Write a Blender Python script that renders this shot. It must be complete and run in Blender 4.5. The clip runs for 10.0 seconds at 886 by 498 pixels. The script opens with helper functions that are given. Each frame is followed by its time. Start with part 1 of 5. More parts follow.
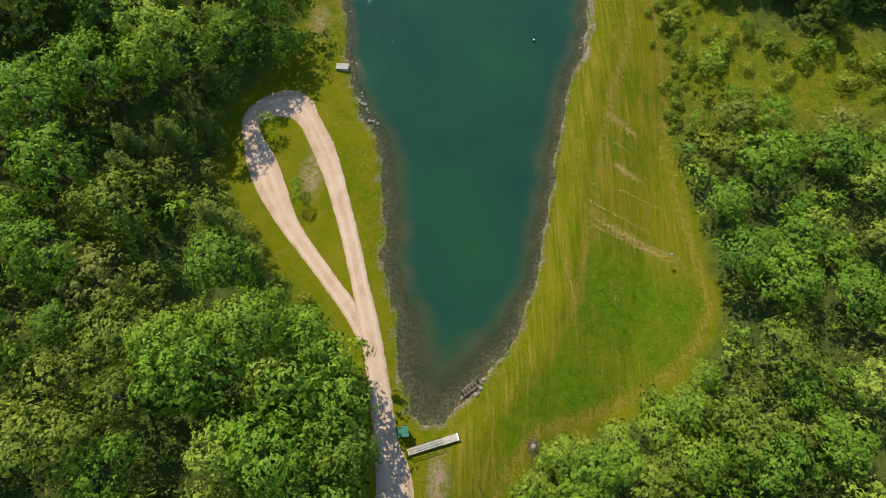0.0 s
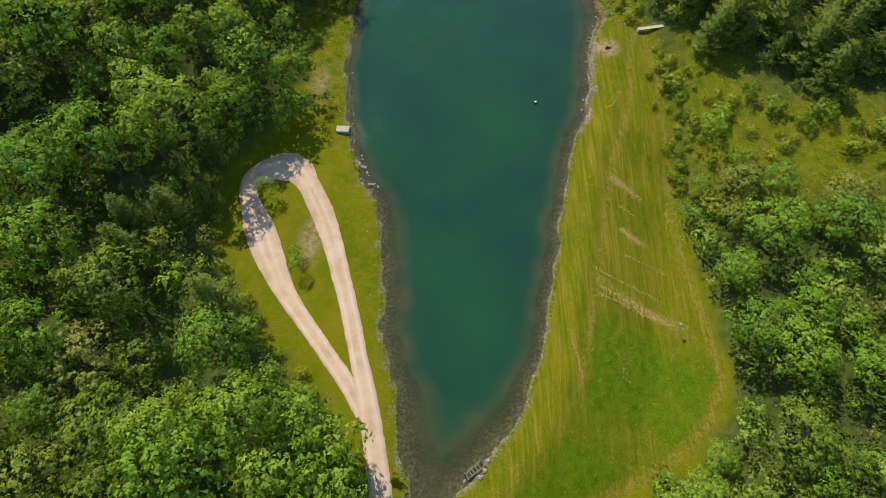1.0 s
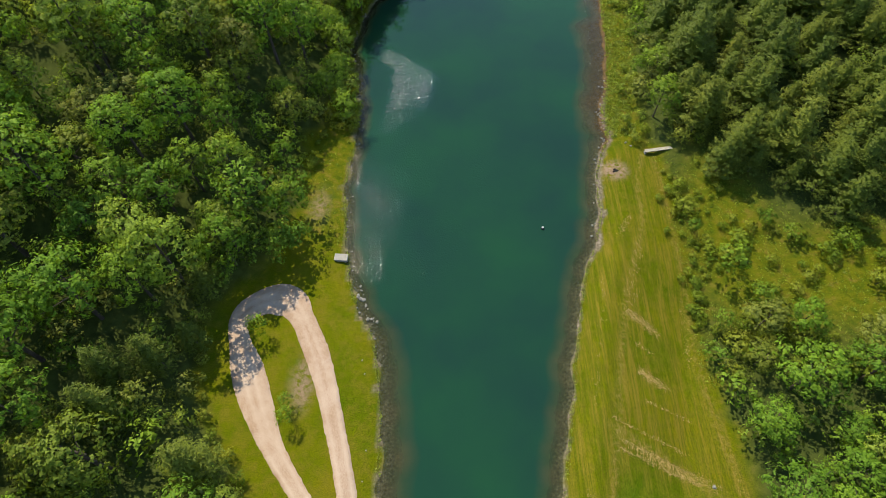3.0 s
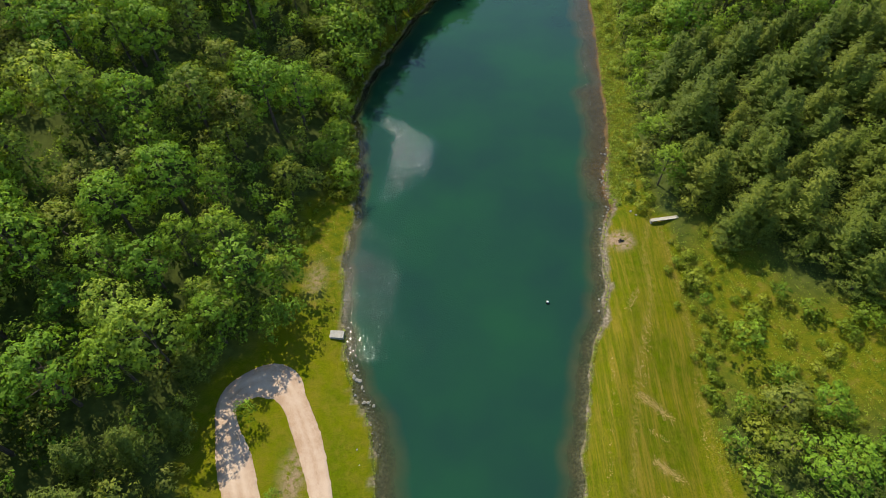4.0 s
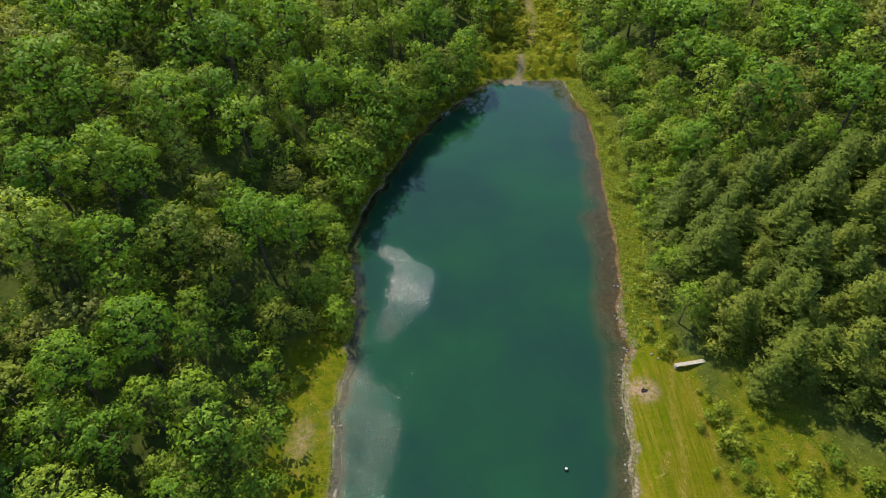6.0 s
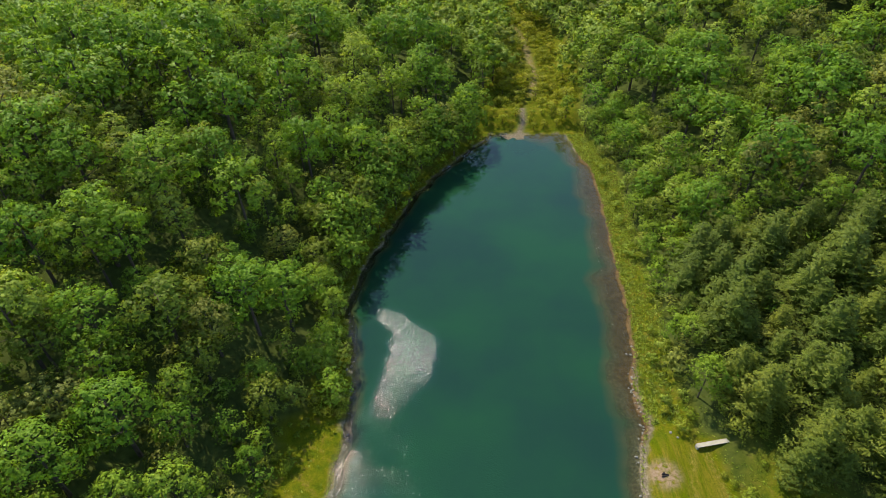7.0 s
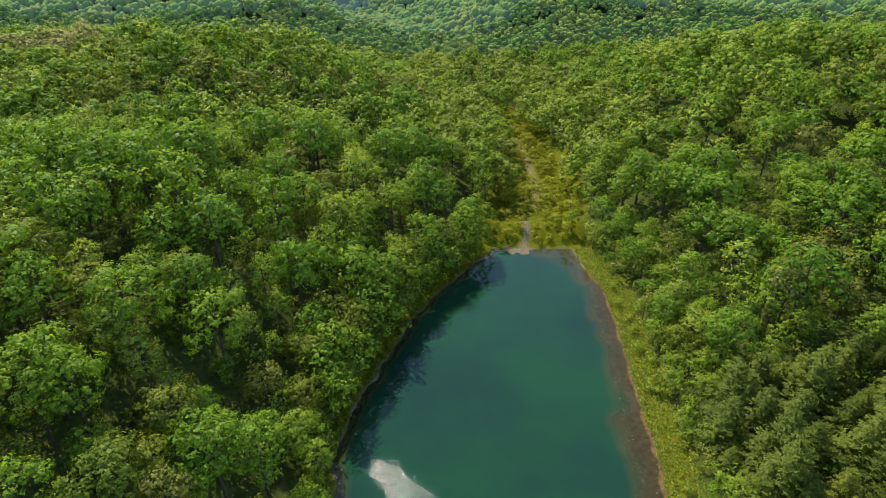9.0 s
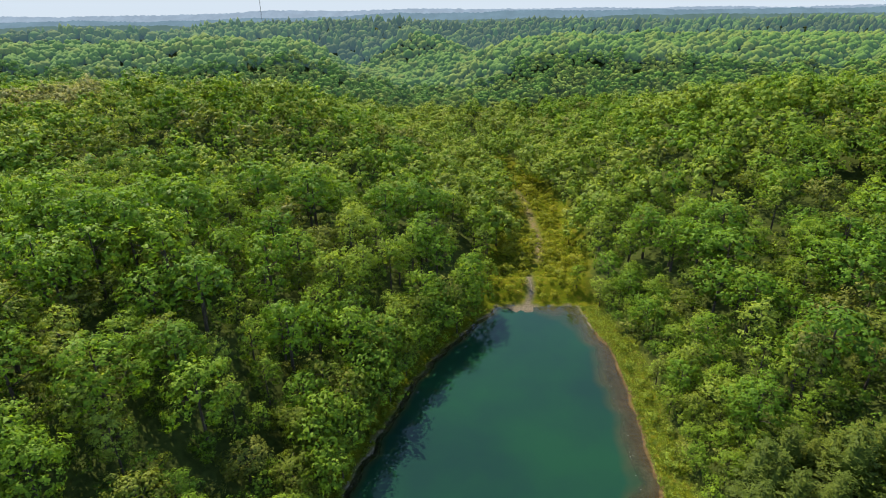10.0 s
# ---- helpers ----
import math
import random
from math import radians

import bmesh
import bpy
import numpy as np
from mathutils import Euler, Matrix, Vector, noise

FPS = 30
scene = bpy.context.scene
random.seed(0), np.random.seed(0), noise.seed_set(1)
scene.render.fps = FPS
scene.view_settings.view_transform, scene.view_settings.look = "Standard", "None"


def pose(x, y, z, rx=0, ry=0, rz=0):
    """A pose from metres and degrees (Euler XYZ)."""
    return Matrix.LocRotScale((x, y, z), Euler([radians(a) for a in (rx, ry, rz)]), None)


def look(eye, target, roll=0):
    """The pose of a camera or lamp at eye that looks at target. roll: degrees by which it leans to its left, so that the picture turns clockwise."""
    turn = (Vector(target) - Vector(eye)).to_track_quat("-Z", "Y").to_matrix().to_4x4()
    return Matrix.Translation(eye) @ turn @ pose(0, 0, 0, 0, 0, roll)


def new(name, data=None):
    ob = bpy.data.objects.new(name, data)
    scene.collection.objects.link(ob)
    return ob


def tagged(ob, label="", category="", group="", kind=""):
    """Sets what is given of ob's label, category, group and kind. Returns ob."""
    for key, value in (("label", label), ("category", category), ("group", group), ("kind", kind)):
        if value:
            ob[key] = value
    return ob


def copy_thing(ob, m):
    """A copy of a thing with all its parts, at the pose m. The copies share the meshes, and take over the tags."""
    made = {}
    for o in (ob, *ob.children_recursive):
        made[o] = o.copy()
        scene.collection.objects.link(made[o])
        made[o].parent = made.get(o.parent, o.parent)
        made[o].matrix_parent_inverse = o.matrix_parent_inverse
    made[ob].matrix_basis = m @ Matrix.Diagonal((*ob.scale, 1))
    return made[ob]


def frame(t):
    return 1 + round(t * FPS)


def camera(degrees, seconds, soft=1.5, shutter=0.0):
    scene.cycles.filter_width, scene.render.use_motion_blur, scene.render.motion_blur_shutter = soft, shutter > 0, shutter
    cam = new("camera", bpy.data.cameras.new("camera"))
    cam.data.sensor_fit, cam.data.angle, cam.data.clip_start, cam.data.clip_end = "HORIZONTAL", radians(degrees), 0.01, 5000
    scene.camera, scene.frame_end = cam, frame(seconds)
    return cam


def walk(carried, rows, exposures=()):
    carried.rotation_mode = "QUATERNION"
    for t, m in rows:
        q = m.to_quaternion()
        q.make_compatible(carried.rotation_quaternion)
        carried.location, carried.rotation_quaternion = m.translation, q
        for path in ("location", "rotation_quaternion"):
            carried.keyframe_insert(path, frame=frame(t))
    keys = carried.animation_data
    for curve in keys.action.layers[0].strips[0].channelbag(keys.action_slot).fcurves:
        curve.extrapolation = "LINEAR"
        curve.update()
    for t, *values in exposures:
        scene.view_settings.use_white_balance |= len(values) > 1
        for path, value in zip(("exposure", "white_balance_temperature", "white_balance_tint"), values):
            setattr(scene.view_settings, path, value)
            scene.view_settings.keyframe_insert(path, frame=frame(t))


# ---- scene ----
cam = camera(78.4, 10.0, soft=0.5)
PATH = [
    (0, (-0.48, 6.829, 85.178), (-0.491, 7.58, 83.324), -0.6),
    (0.5, (-0.699, 9.965, 85.162), (-0.708, 10.773, 83.333), -0.5),
    (1, (-0.866, 13.285, 85.105), (-0.875, 14.148, 83.301), -0.4),
    (1.5, (-1.026, 16.631, 85.042), (-1.037, 17.549, 83.266), -0.5),
    (2, (-1.179, 19.899, 84.994), (-1.191, 20.871, 83.247), -0.4),
    (2.5, (-1.36, 23.093, 84.98), (-1.372, 24.123, 83.265), -0.4),
    (2.7, (-1.401, 24.386, 84.971), (-1.413, 25.44, 83.271), -0.4),
    (3.8, (-1.436, 31.485, 84.812), (-1.451, 32.683, 83.211), -0.5),
    (4, (-1.423, 32.816, 84.799), (-1.439, 34.043, 83.221), -0.5),
    (4.5, (-1.352, 36.219, 84.791), (-1.371, 37.513, 83.265), -0.6),
    (5, (-1.432, 39.645, 84.804), (-1.452, 41.0, 83.333), -0.7),
    (5.4, (-1.618, 42.406, 84.822), (-1.634, 43.81, 83.398), -0.7),
    (5.5, (-1.672, 43.11, 84.824), (-1.69, 44.522, 83.408), -0.6),
    (5.7, (-1.786, 44.535, 84.839), (-1.802, 45.968, 83.444), -0.6),
    (6.8, (-2.456, 52.564, 85.006), (-2.467, 54.109, 83.736), -0.5),
    (7, (-2.557, 53.995, 85.022), (-2.568, 55.559, 83.775), -0.5),
    (7.5, (-2.736, 57.549, 85.082), (-2.746, 59.159, 83.896), -0.4),
    (8, (-2.854, 61.024, 85.159), (-2.864, 62.685, 84.045), -0.5),
    (8.5, (-2.955, 64.442, 85.2), (-2.963, 66.151, 84.161), -0.5),
    (9, (-3.059, 67.892, 85.232), (-3.067, 69.645, 84.27), -0.4),
    (9.5, (-3.053, 71.406, 85.251), (-3.061, 73.199, 84.365), -0.4),
    (10, (-2.942, 74.866, 85.282), (-2.952, 76.695, 84.473), -0.5),
]
EXPOSURES = [(0, 0.7, 7400, 8), (10, 0.86, 7400, 8)]
walk(cam, [(t, look(eye, target, roll)) for t, eye, target, roll in PATH], EXPOSURES)

# ------------------------------------------------------------------ light
SUN_UP, SUN_AZ = radians(51), radians(-34)
SUN_DIR = Vector((math.sin(SUN_AZ) * math.cos(SUN_UP), math.cos(SUN_AZ) * math.cos(SUN_UP), math.sin(SUN_UP)))
world = bpy.data.worlds.new("sky")
scene.world = world
world.use_nodes = True
sky = world.node_tree.nodes.new("ShaderNodeTexSky")
sky.sky_type, sky.sun_disc = "NISHITA", False
sky.sun_elevation, sky.sun_rotation = SUN_UP, SUN_AZ
sky.air_density, sky.dust_density, sky.ozone_density = 1.0, 0.0, 3.0
back = world.node_tree.nodes["Background"]
back.inputs["Strength"].default_value = 0.19
world.node_tree.links.new(sky.outputs["Color"], back.inputs["Color"])
sun = new("sun", bpy.data.lights.new("sun", "SUN"))
sun.data.energy, sun.data.angle, sun.data.color = 4.15, radians(0.53), (1.0, 0.95, 0.84)
sun.matrix_world = look(SUN_DIR * 300, (0, 0, 0))


# ------------------------------------------------------------------ materials
class Nodes:
    """A small writer of node materials."""

    def __init__(self, name):
        self.m = bpy.data.materials.new(name)
        self.m.use_nodes = True
        self.t = self.m.node_tree
        self.p = self.t.nodes["Principled BSDF"]
        self.out = self.t.nodes["Material Output"]

    def add(self, kind, **values):
        n = self.t.nodes.new(kind)
        for k, v in values.items():
            n.inputs[k].default_value = v
        return n

    def link(self, a, b):
        self.t.links.new(a, b)

    def noise(self, scale, detail=3.0, rough=0.55, vec=None):
        n = self.add("ShaderNodeTexNoise", Scale=scale, Detail=detail, Roughness=rough)
        if vec is None:
            vec = self.add("ShaderNodeNewGeometry").outputs["Position"]
        self.link(vec, n.inputs["Vector"])
        return n.outputs["Fac"]

    def ramp(self, fac, *stops):
        n = self.t.nodes.new("ShaderNodeValToRGB")
        e = n.color_ramp.elements
        while len(e) < len(stops):
            e.new(0.5)
        for el, (pos, col) in zip(e, stops):
            el.position = pos
            el.color = (*col, 1) if len(col) == 3 else col
        self.link(fac, n.inputs["Fac"])
        return n.outputs["Color"]

    def mix(self, fac, a, b, kind="MIX"):
        n = self.t.nodes.new("ShaderNodeMix")
        n.data_type, n.blend_type = "RGBA", kind
        for v, i in ((fac, 0), (a, 6), (b, 7)):
            if isinstance(v, (int, float)):
                n.inputs[i].default_value = v
            elif isinstance(v, tuple):
                n.inputs[i].default_value = (*v, 1)
            else:
                self.link(v, n.inputs[i])
        return n.outputs[2]

    def math(self, op, a, b=0.0, clamp=False):
        n = self.t.nodes.new("ShaderNodeMath")
        n.operation, n.use_clamp = op, clamp
        for v, i in ((a, 0), (b, 1)):
            if isinstance(v, (int, float)):
                n.inputs[i].default_value = v
            else:
                self.link(v, n.inputs[i])
        return n.outputs[0]

    def attr(self, name):
        n = self.t.nodes.new("ShaderNodeAttribute")
        n.attribute_name = name
        return n.outputs["Fac"]

    def bump(self, height, strength=0.4, distance=0.1):
        n = self.add("ShaderNodeBump", Strength=strength, Distance=distance)
        self.link(height, n.inputs["Height"])
        self.link(n.outputs["Normal"], self.p.inputs["Normal"])
        return n.outputs["Normal"]

    def facing(self, share):
        """The normal of leaves: in part that of the tuft and bough they grow on."""
        a = self.t.nodes.new("ShaderNodeAttribute")
        a.attribute_name = "facing"
        v = self.t.nodes.new("ShaderNodeVectorTransform")
        v.vector_type, v.convert_from, v.convert_to = "NORMAL", "OBJECT", "WORLD"
        self.link(a.outputs["Vector"], v.inputs[0])
        m = self.t.nodes.new("ShaderNodeMix")
        m.data_type = "VECTOR"
        m.inputs[0].default_value = share
        self.link(self.add("ShaderNodeNewGeometry").outputs["Normal"], m.inputs[4])
        self.link(v.outputs[0], m.inputs[5])
        n = self.t.nodes.new("ShaderNodeVectorMath")
        n.operation = "NORMALIZE"
        self.link(m.outputs[1], n.inputs[0])
        self.link(n.outputs[0], self.p.inputs["Normal"])

    def done(self, colour, rough=0.8, metal=0.0, spec=0.3):
        if isinstance(colour, tuple):
            self.p.inputs["Base Color"].default_value = (*colour, 1)
        else:
            self.link(colour, self.p.inputs["Base Color"])
        self.p.inputs["Roughness"].default_value = rough
        self.p.inputs["Metallic"].default_value = metal
        self.p.inputs["Specular IOR Level"].default_value = spec
        return self.m


def plain(name, colour, dark=0.75, scale=3.0, rough=0.8, metal=0.0, bump=0.3):
    """A worn surface: the colour, darker stains at two scales, fine relief."""
    n = Nodes(name)
    vec = n.t.nodes.new("ShaderNodeTexCoord").outputs["Object"]
    big, fine = n.noise(scale, 4, 0.6, vec), n.noise(scale * 9, 3, 0.6, vec)
    c = n.mix(n.ramp(big, (0.35, (0, 0, 0)), (0.7, (1, 1, 1))), tuple(v * dark for v in colour), colour)
    c = n.mix(n.math("MULTIPLY", fine, 0.35), c, tuple(v * 0.6 for v in colour))
    n.bump(fine, bump, 0.02)
    return n.done(c, rough, metal)


def foliage(name, low, mid, high, through_light=0.24):
    """Leaves: one tone a tree, a lesser one a spray, and a fine speckle."""
    n = Nodes(name)
    geo = n.t.nodes.new("ShaderNodeNewGeometry")
    tree = n.t.nodes.new("ShaderNodeObjectInfo").outputs["Random"]
    c = n.ramp(tree, (0.0, low), (0.55, mid), (1.0, high))
    leaf = geo.outputs["Random Per Island"]
    c = n.mix(n.math("MULTIPLY", leaf, 0.4), c, n.mix(1.0, c, (0.55, 0.58, 0.55), "MULTIPLY"))
    fine = n.noise(1.5, 4, 0.7)
    c = n.mix(n.ramp(fine, (0.38, (0, 0, 0)), (0.6, (1, 1, 1))), n.mix(1.0, c, (0.62, 0.68, 0.66), "MULTIPLY"), n.mix(1.0, c, (1.34, 1.3, 1.1), "MULTIPLY"))
    n.facing(0.85)
    n.done(c, 0.6, 0.0, 0.12)
    t = n.add("ShaderNodeBsdfTranslucent")
    n.link(n.mix(1.0, c, (1.5, 1.6, 0.5), "MULTIPLY"), t.inputs["Color"])
    s = n.add("ShaderNodeMixShader", Fac=through_light)
    n.link(n.p.outputs[0], s.inputs[1])
    n.link(t.outputs[0], s.inputs[2])
    n.link(s.outputs[0], n.out.inputs["Surface"])
    return n.m


MAPLE = ((0.094, 0.179, 0.019), (0.125, 0.219, 0.021), (0.164, 0.249, 0.025))
OAK = ((0.109, 0.154, 0.019), (0.151, 0.188, 0.025), (0.178, 0.185, 0.045))
POPLAR = ((0.146, 0.223, 0.023), (0.189, 0.268, 0.031), (0.232, 0.286, 0.049))
PINE = ((0.08, 0.112, 0.018), (0.114, 0.145, 0.022), (0.148, 0.17, 0.025))
SHRUB = ((0.126, 0.187, 0.019), (0.179, 0.225, 0.024), (0.229, 0.247, 0.037))
PALE = ((0.196, 0.204, 0.064), (0.23, 0.225, 0.084), (0.251, 0.23, 0.104))
leaf_maple = foliage("maple_leaves", *MAPLE)
leaf_oak = foliage("oak_leaves", *OAK)
leaf_poplar = foliage("poplar_leaves", *POPLAR, 0.26)
leaf_pine = foliage("pine_needles", *PINE, 0.22)
WILLOW = ((0.192, 0.217, 0.019), (0.234, 0.25, 0.025), (0.273, 0.266, 0.033))
leaf_willow = foliage("willow_leaves", *WILLOW, 0.3)
leaf_shrub = foliage("shrub_leaves", *SHRUB, 0.26)
leaf_pale = foliage("pale_young_leaves", *PALE, 0.3)


def woods_material():
    """Joined woods: the attribute tone runs from dark pine to bright poplar and pale crowns."""
    n = Nodes("woods_leaves")
    geo = n.t.nodes.new("ShaderNodeNewGeometry")
    c = n.ramp(n.attr("tone"), (0.0, PINE[0]), (0.18, PINE[1]), (0.24, MAPLE[0]), (0.5, MAPLE[2]), (0.62, OAK[1]), (0.74, OAK[2]), (0.78, POPLAR[0]), (0.94, POPLAR[2]), (1.0, PALE[1]))
    c = n.mix(n.math("MULTIPLY", geo.outputs["Random Per Island"], 0.35), c, n.mix(1.0, c, (0.58, 0.6, 0.58), "MULTIPLY"))
    fine = n.noise(0.9, 4, 0.7)
    c = n.mix(n.ramp(fine, (0.38, (0, 0, 0)), (0.6, (1, 1, 1))), n.mix(1.0, c, (0.62, 0.68, 0.66), "MULTIPLY"), n.mix(1.0, c, (1.32, 1.28, 1.1), "MULTIPLY"))
    n.facing(0.85)
    n.done(c, 0.6, 0.0, 0.12)
    t = n.add("ShaderNodeBsdfTranslucent")
    n.link(n.mix(1.0, c, (1.5, 1.6, 0.5), "MULTIPLY"), t.inputs["Color"])
    s = n.add("ShaderNodeMixShader", Fac=0.24)
    n.link(n.p.outputs[0], s.inputs[1])
    n.link(t.outputs[0], s.inputs[2])
    n.link(s.outputs[0], n.out.inputs["Surface"])
    return n.m


leaf_woods = woods_material()
bark = plain("bark", (0.09, 0.07, 0.055), 0.5, 2.0, 0.95)


def ground_material():
    """Grass, worn and mown by zone, leaf litter under the woods, stony mud along the water."""
    n = Nodes("ground_cover")
    pos = n.t.nodes.new("ShaderNodeNewGeometry").outputs["Position"]
    big, mid, fine = n.noise(0.09, 4, 0.6), n.noise(0.7, 4, 0.6), n.noise(6.0, 3, 0.7)
    grass = n.ramp(big, (0.30, (0.070, 0.110, 0.003)), (0.52, (0.118, 0.136, 0.004)), (0.72, (0.168, 0.150, 0.008)))
    grass = n.mix(n.ramp(mid, (0.42, (0, 0, 0)), (0.66, (0.75, 0.75, 0.75))), grass, (0.165, 0.145, 0.016))
    # mown swathes run along the bank
    swath = n.add("ShaderNodeTexNoise", Scale=1.0, Detail=3.0, Roughness=0.6)
    mp = n.t.nodes.new("ShaderNodeMapping")
    mp.inputs["Rotation"].default_value = (0, 0, radians(-14))
    mp.inputs["Scale"].default_value = (1.0, 0.07, 1)
    n.link(pos, mp.inputs["Vector"])
    n.link(mp.outputs[0], swath.inputs["Vector"])
    sw = n.ramp(swath.outputs["Fac"], (0.45, (0, 0, 0)), (0.62, (1, 1, 1)))
    grass = n.mix(n.math("MULTIPLY", sw, n.math("MULTIPLY", n.attr("mown"), 0.75)), grass, (0.215, 0.165, 0.024))
    thin = n.add("ShaderNodeTexNoise", Scale=1.0, Detail=2.0, Roughness=0.6)
    mp2 = n.t.nodes.new("ShaderNodeMapping")
    mp2.inputs["Rotation"].default_value = (0, 0, radians(-14))
    mp2.inputs["Scale"].default_value = (3.2, 0.12, 1)
    n.link(pos, mp2.inputs["Vector"])
    n.link(mp2.outputs[0], thin.inputs["Vector"])
    tf = n.ramp(thin.outputs["Fac"], (0.42, (0, 0, 0)), (0.6, (1, 1, 1)))
    grass = n.mix(n.math("MULTIPLY", tf, n.math("MULTIPLY", n.attr("mown"), 0.55)), grass, (0.075, 0.105, 0.004))
    # the lush, unmown part
    lush = n.ramp(mid, (0.35, (0.050, 0.108, 0.004)), (0.62, (0.090, 0.145, 0.006)))
    grass = n.mix(n.attr("lush"), grass, lush)
    # cut hay lying in rows, and bare earth
    straw = n.ramp(fine, (0.40, (0.23, 0.16, 0.04)), (0.65, (0.40, 0.29, 0.10)))
    grass = n.mix(n.math("MULTIPLY", n.attr("straw"), n.ramp(n.noise(1.6, 4, 0.65), (0.42, (0, 0, 0)), (0.6, (1, 1, 1))), True), grass, straw)
    rough_growth = n.ramp(mid, (0.35, (0.075, 0.108, 0.006)), (0.55, (0.130, 0.138, 0.008)), (0.72, (0.190, 0.150, 0.028)))
    grass = n.mix(n.attr("rough_growth"), grass, rough_growth)
    speck = n.ramp(fine, (0.36, (0.6, 0.63, 0.6)), (0.64, (1.15, 1.13, 1.08)))
    grass = n.mix(1.0, grass, speck, "MULTIPLY")
    litter = n.ramp(mid, (0.35, (0.040, 0.055, 0.014)), (0.65, (0.070, 0.092, 0.022)))
    c = n.mix(n.attr("woods"), grass, litter)
    mud = n.ramp(n.noise(2.2, 4, 0.7), (0.35, (0.075, 0.065, 0.042)), (0.55, (0.20, 0.165, 0.12)), (0.68, (0.36, 0.30, 0.245)))
    c = n.mix(n.attr("mud"), c, mud)
    dirt = n.ramp(fine, (0.35, (0.20, 0.13, 0.085)), (0.68, (0.34, 0.25, 0.18)))
    c = n.mix(n.math("MULTIPLY", n.attr("dirt"), n.ramp(n.noise(1.1, 4, 0.65), (0.36, (0, 0, 0)), (0.56, (1, 1, 1)))), c, dirt)
    n.bump(n.math("ADD", fine, n.math("MULTIPLY", mid, 2.0)), 0.5, 0.12)
    c = n.mix(n.attr("shelf"), c, n.ramp(n.noise(0.9, 4, 0.7), (0.36, (0.075, 0.042, 0.018)), (0.66, (0.19, 0.115, 0.055))))
    c = n.mix(1.0, c, (0.80, 0.79, 0.76), "MULTIPLY")
    return n.done(c, 0.95, 0.0, 0.04)


def gravel_material():
    n = Nodes("gravel")
    pos = n.t.nodes.new("ShaderNodeNewGeometry").outputs["Position"]
    fine, mid = n.noise(9.0, 3, 0.75), n.noise(0.35, 4, 0.65)
    c = n.ramp(fine, (0.3, (0.27, 0.21, 0.155)), (0.5, (0.38, 0.31, 0.245)), (0.72, (0.46, 0.40, 0.33)))
    c = n.mix(n.ramp(mid, (0.42, (0, 0, 0)), (0.66, (0.7, 0.7, 0.7))), c, n.mix(1.0, c, (0.72, 0.62, 0.52), "MULTIPLY"))
    c = n.mix(n.math("MULTIPLY", n.attr("track"), 0.55), c, (0.47, 0.415, 0.35))
    n.bump(fine, 0.6, 0.05)
    c = n.mix(1.0, c, (0.98, 0.87, 0.80), "MULTIPLY")
    return n.done(c, 0.95, 0.0, 0.15)


def water_material():
    """Turbid green pond: clear over the shallows, deep green beyond, with a sky gloss; wind ripples where the attribute says."""
    n = Nodes("pond_water")
    pos = n.t.nodes.new("ShaderNodeNewGeometry").outputs["Position"]
    deep = n.ramp(n.noise(0.035, 4, 0.55), (0.36, (0.006, 0.029, 0.019)), (0.64, (0.007, 0.044, 0.018)))
    shallow = n.ramp(n.noise(0.22, 5, 0.65), (0.38, (0.026, 0.036, 0.012)), (0.62, (0.050, 0.046, 0.018)))
    depth = n.attr("depth")
    body = n.mix(n.ramp(depth, (0.25, (0, 0, 0)), (0.8, (1, 1, 1))), shallow, deep)
    diffuse = n.add("ShaderNodeBsdfDiffuse")
    n.link(body, diffuse.inputs["Color"])
    clear = n.add("ShaderNodeBsdfTransparent", Color=(0.72, 0.78, 0.68, 1))
    under = n.t.nodes.new("ShaderNodeMixShader")
    n.link(n.ramp(n.math("ADD", depth, n.math("MULTIPLY", n.math("SUBTRACT", n.noise(0.25, 4, 0.6), 0.5), 0.25)), (0.02, (0.15, 0.15, 0.15)), (0.45, (1, 1, 1))), under.inputs[0])
    n.link(clear.outputs[0], under.inputs[1])
    n.link(diffuse.outputs[0], under.inputs[2])
    ripple = n.attr("ripple")
    tiny = n.add("ShaderNodeTexNoise", Scale=3.5, Detail=2.0, Roughness=0.6)
    n.link(pos, tiny.inputs["Vector"])
    calm = n.add("ShaderNodeTexNoise", Scale=0.8, Detail=2.0, Roughness=0.5)
    n.link(pos, calm.inputs["Vector"])
    b1 = n.add("ShaderNodeBump", Strength=0.05, Distance=0.1)
    n.link(calm.outputs["Fac"], b1.inputs["Height"])
    b2 = n.add("ShaderNodeBump", Distance=0.022)
    n.link(ripple, b2.inputs["Strength"])
    n.link(tiny.outputs["Fac"], b2.inputs["Height"])
    n.link(b1.outputs[0], b2.inputs["Normal"])
    gloss = n.add("ShaderNodeBsdfGlossy", Roughness=0.04)
    n.link(n.math("ADD", n.math("MULTIPLY", n.math("MULTIPLY", ripple, ripple), 0.17), 0.03), gloss.inputs["Roughness"])
    n.link(b2.outputs[0], gloss.inputs["Normal"])
    fres = n.add("ShaderNodeFresnel", IOR=1.333)
    n.link(b1.outputs[0], fres.inputs["Normal"])
    s = n.t.nodes.new("ShaderNodeMixShader")
    # extra gloss share beyond Fresnel, put in to whiten the swirl's glint
    n.link(n.math("ADD", fres.outputs[0], n.math("MULTIPLY", n.attr("glint_boost"), 0.10), True), s.inputs[0])
    n.link(under.outputs[0], s.inputs[1])
    n.link(gloss.outputs[0], s.inputs[2])
    n.link(s.outputs[0], n.out.inputs["Surface"])
    return n.m


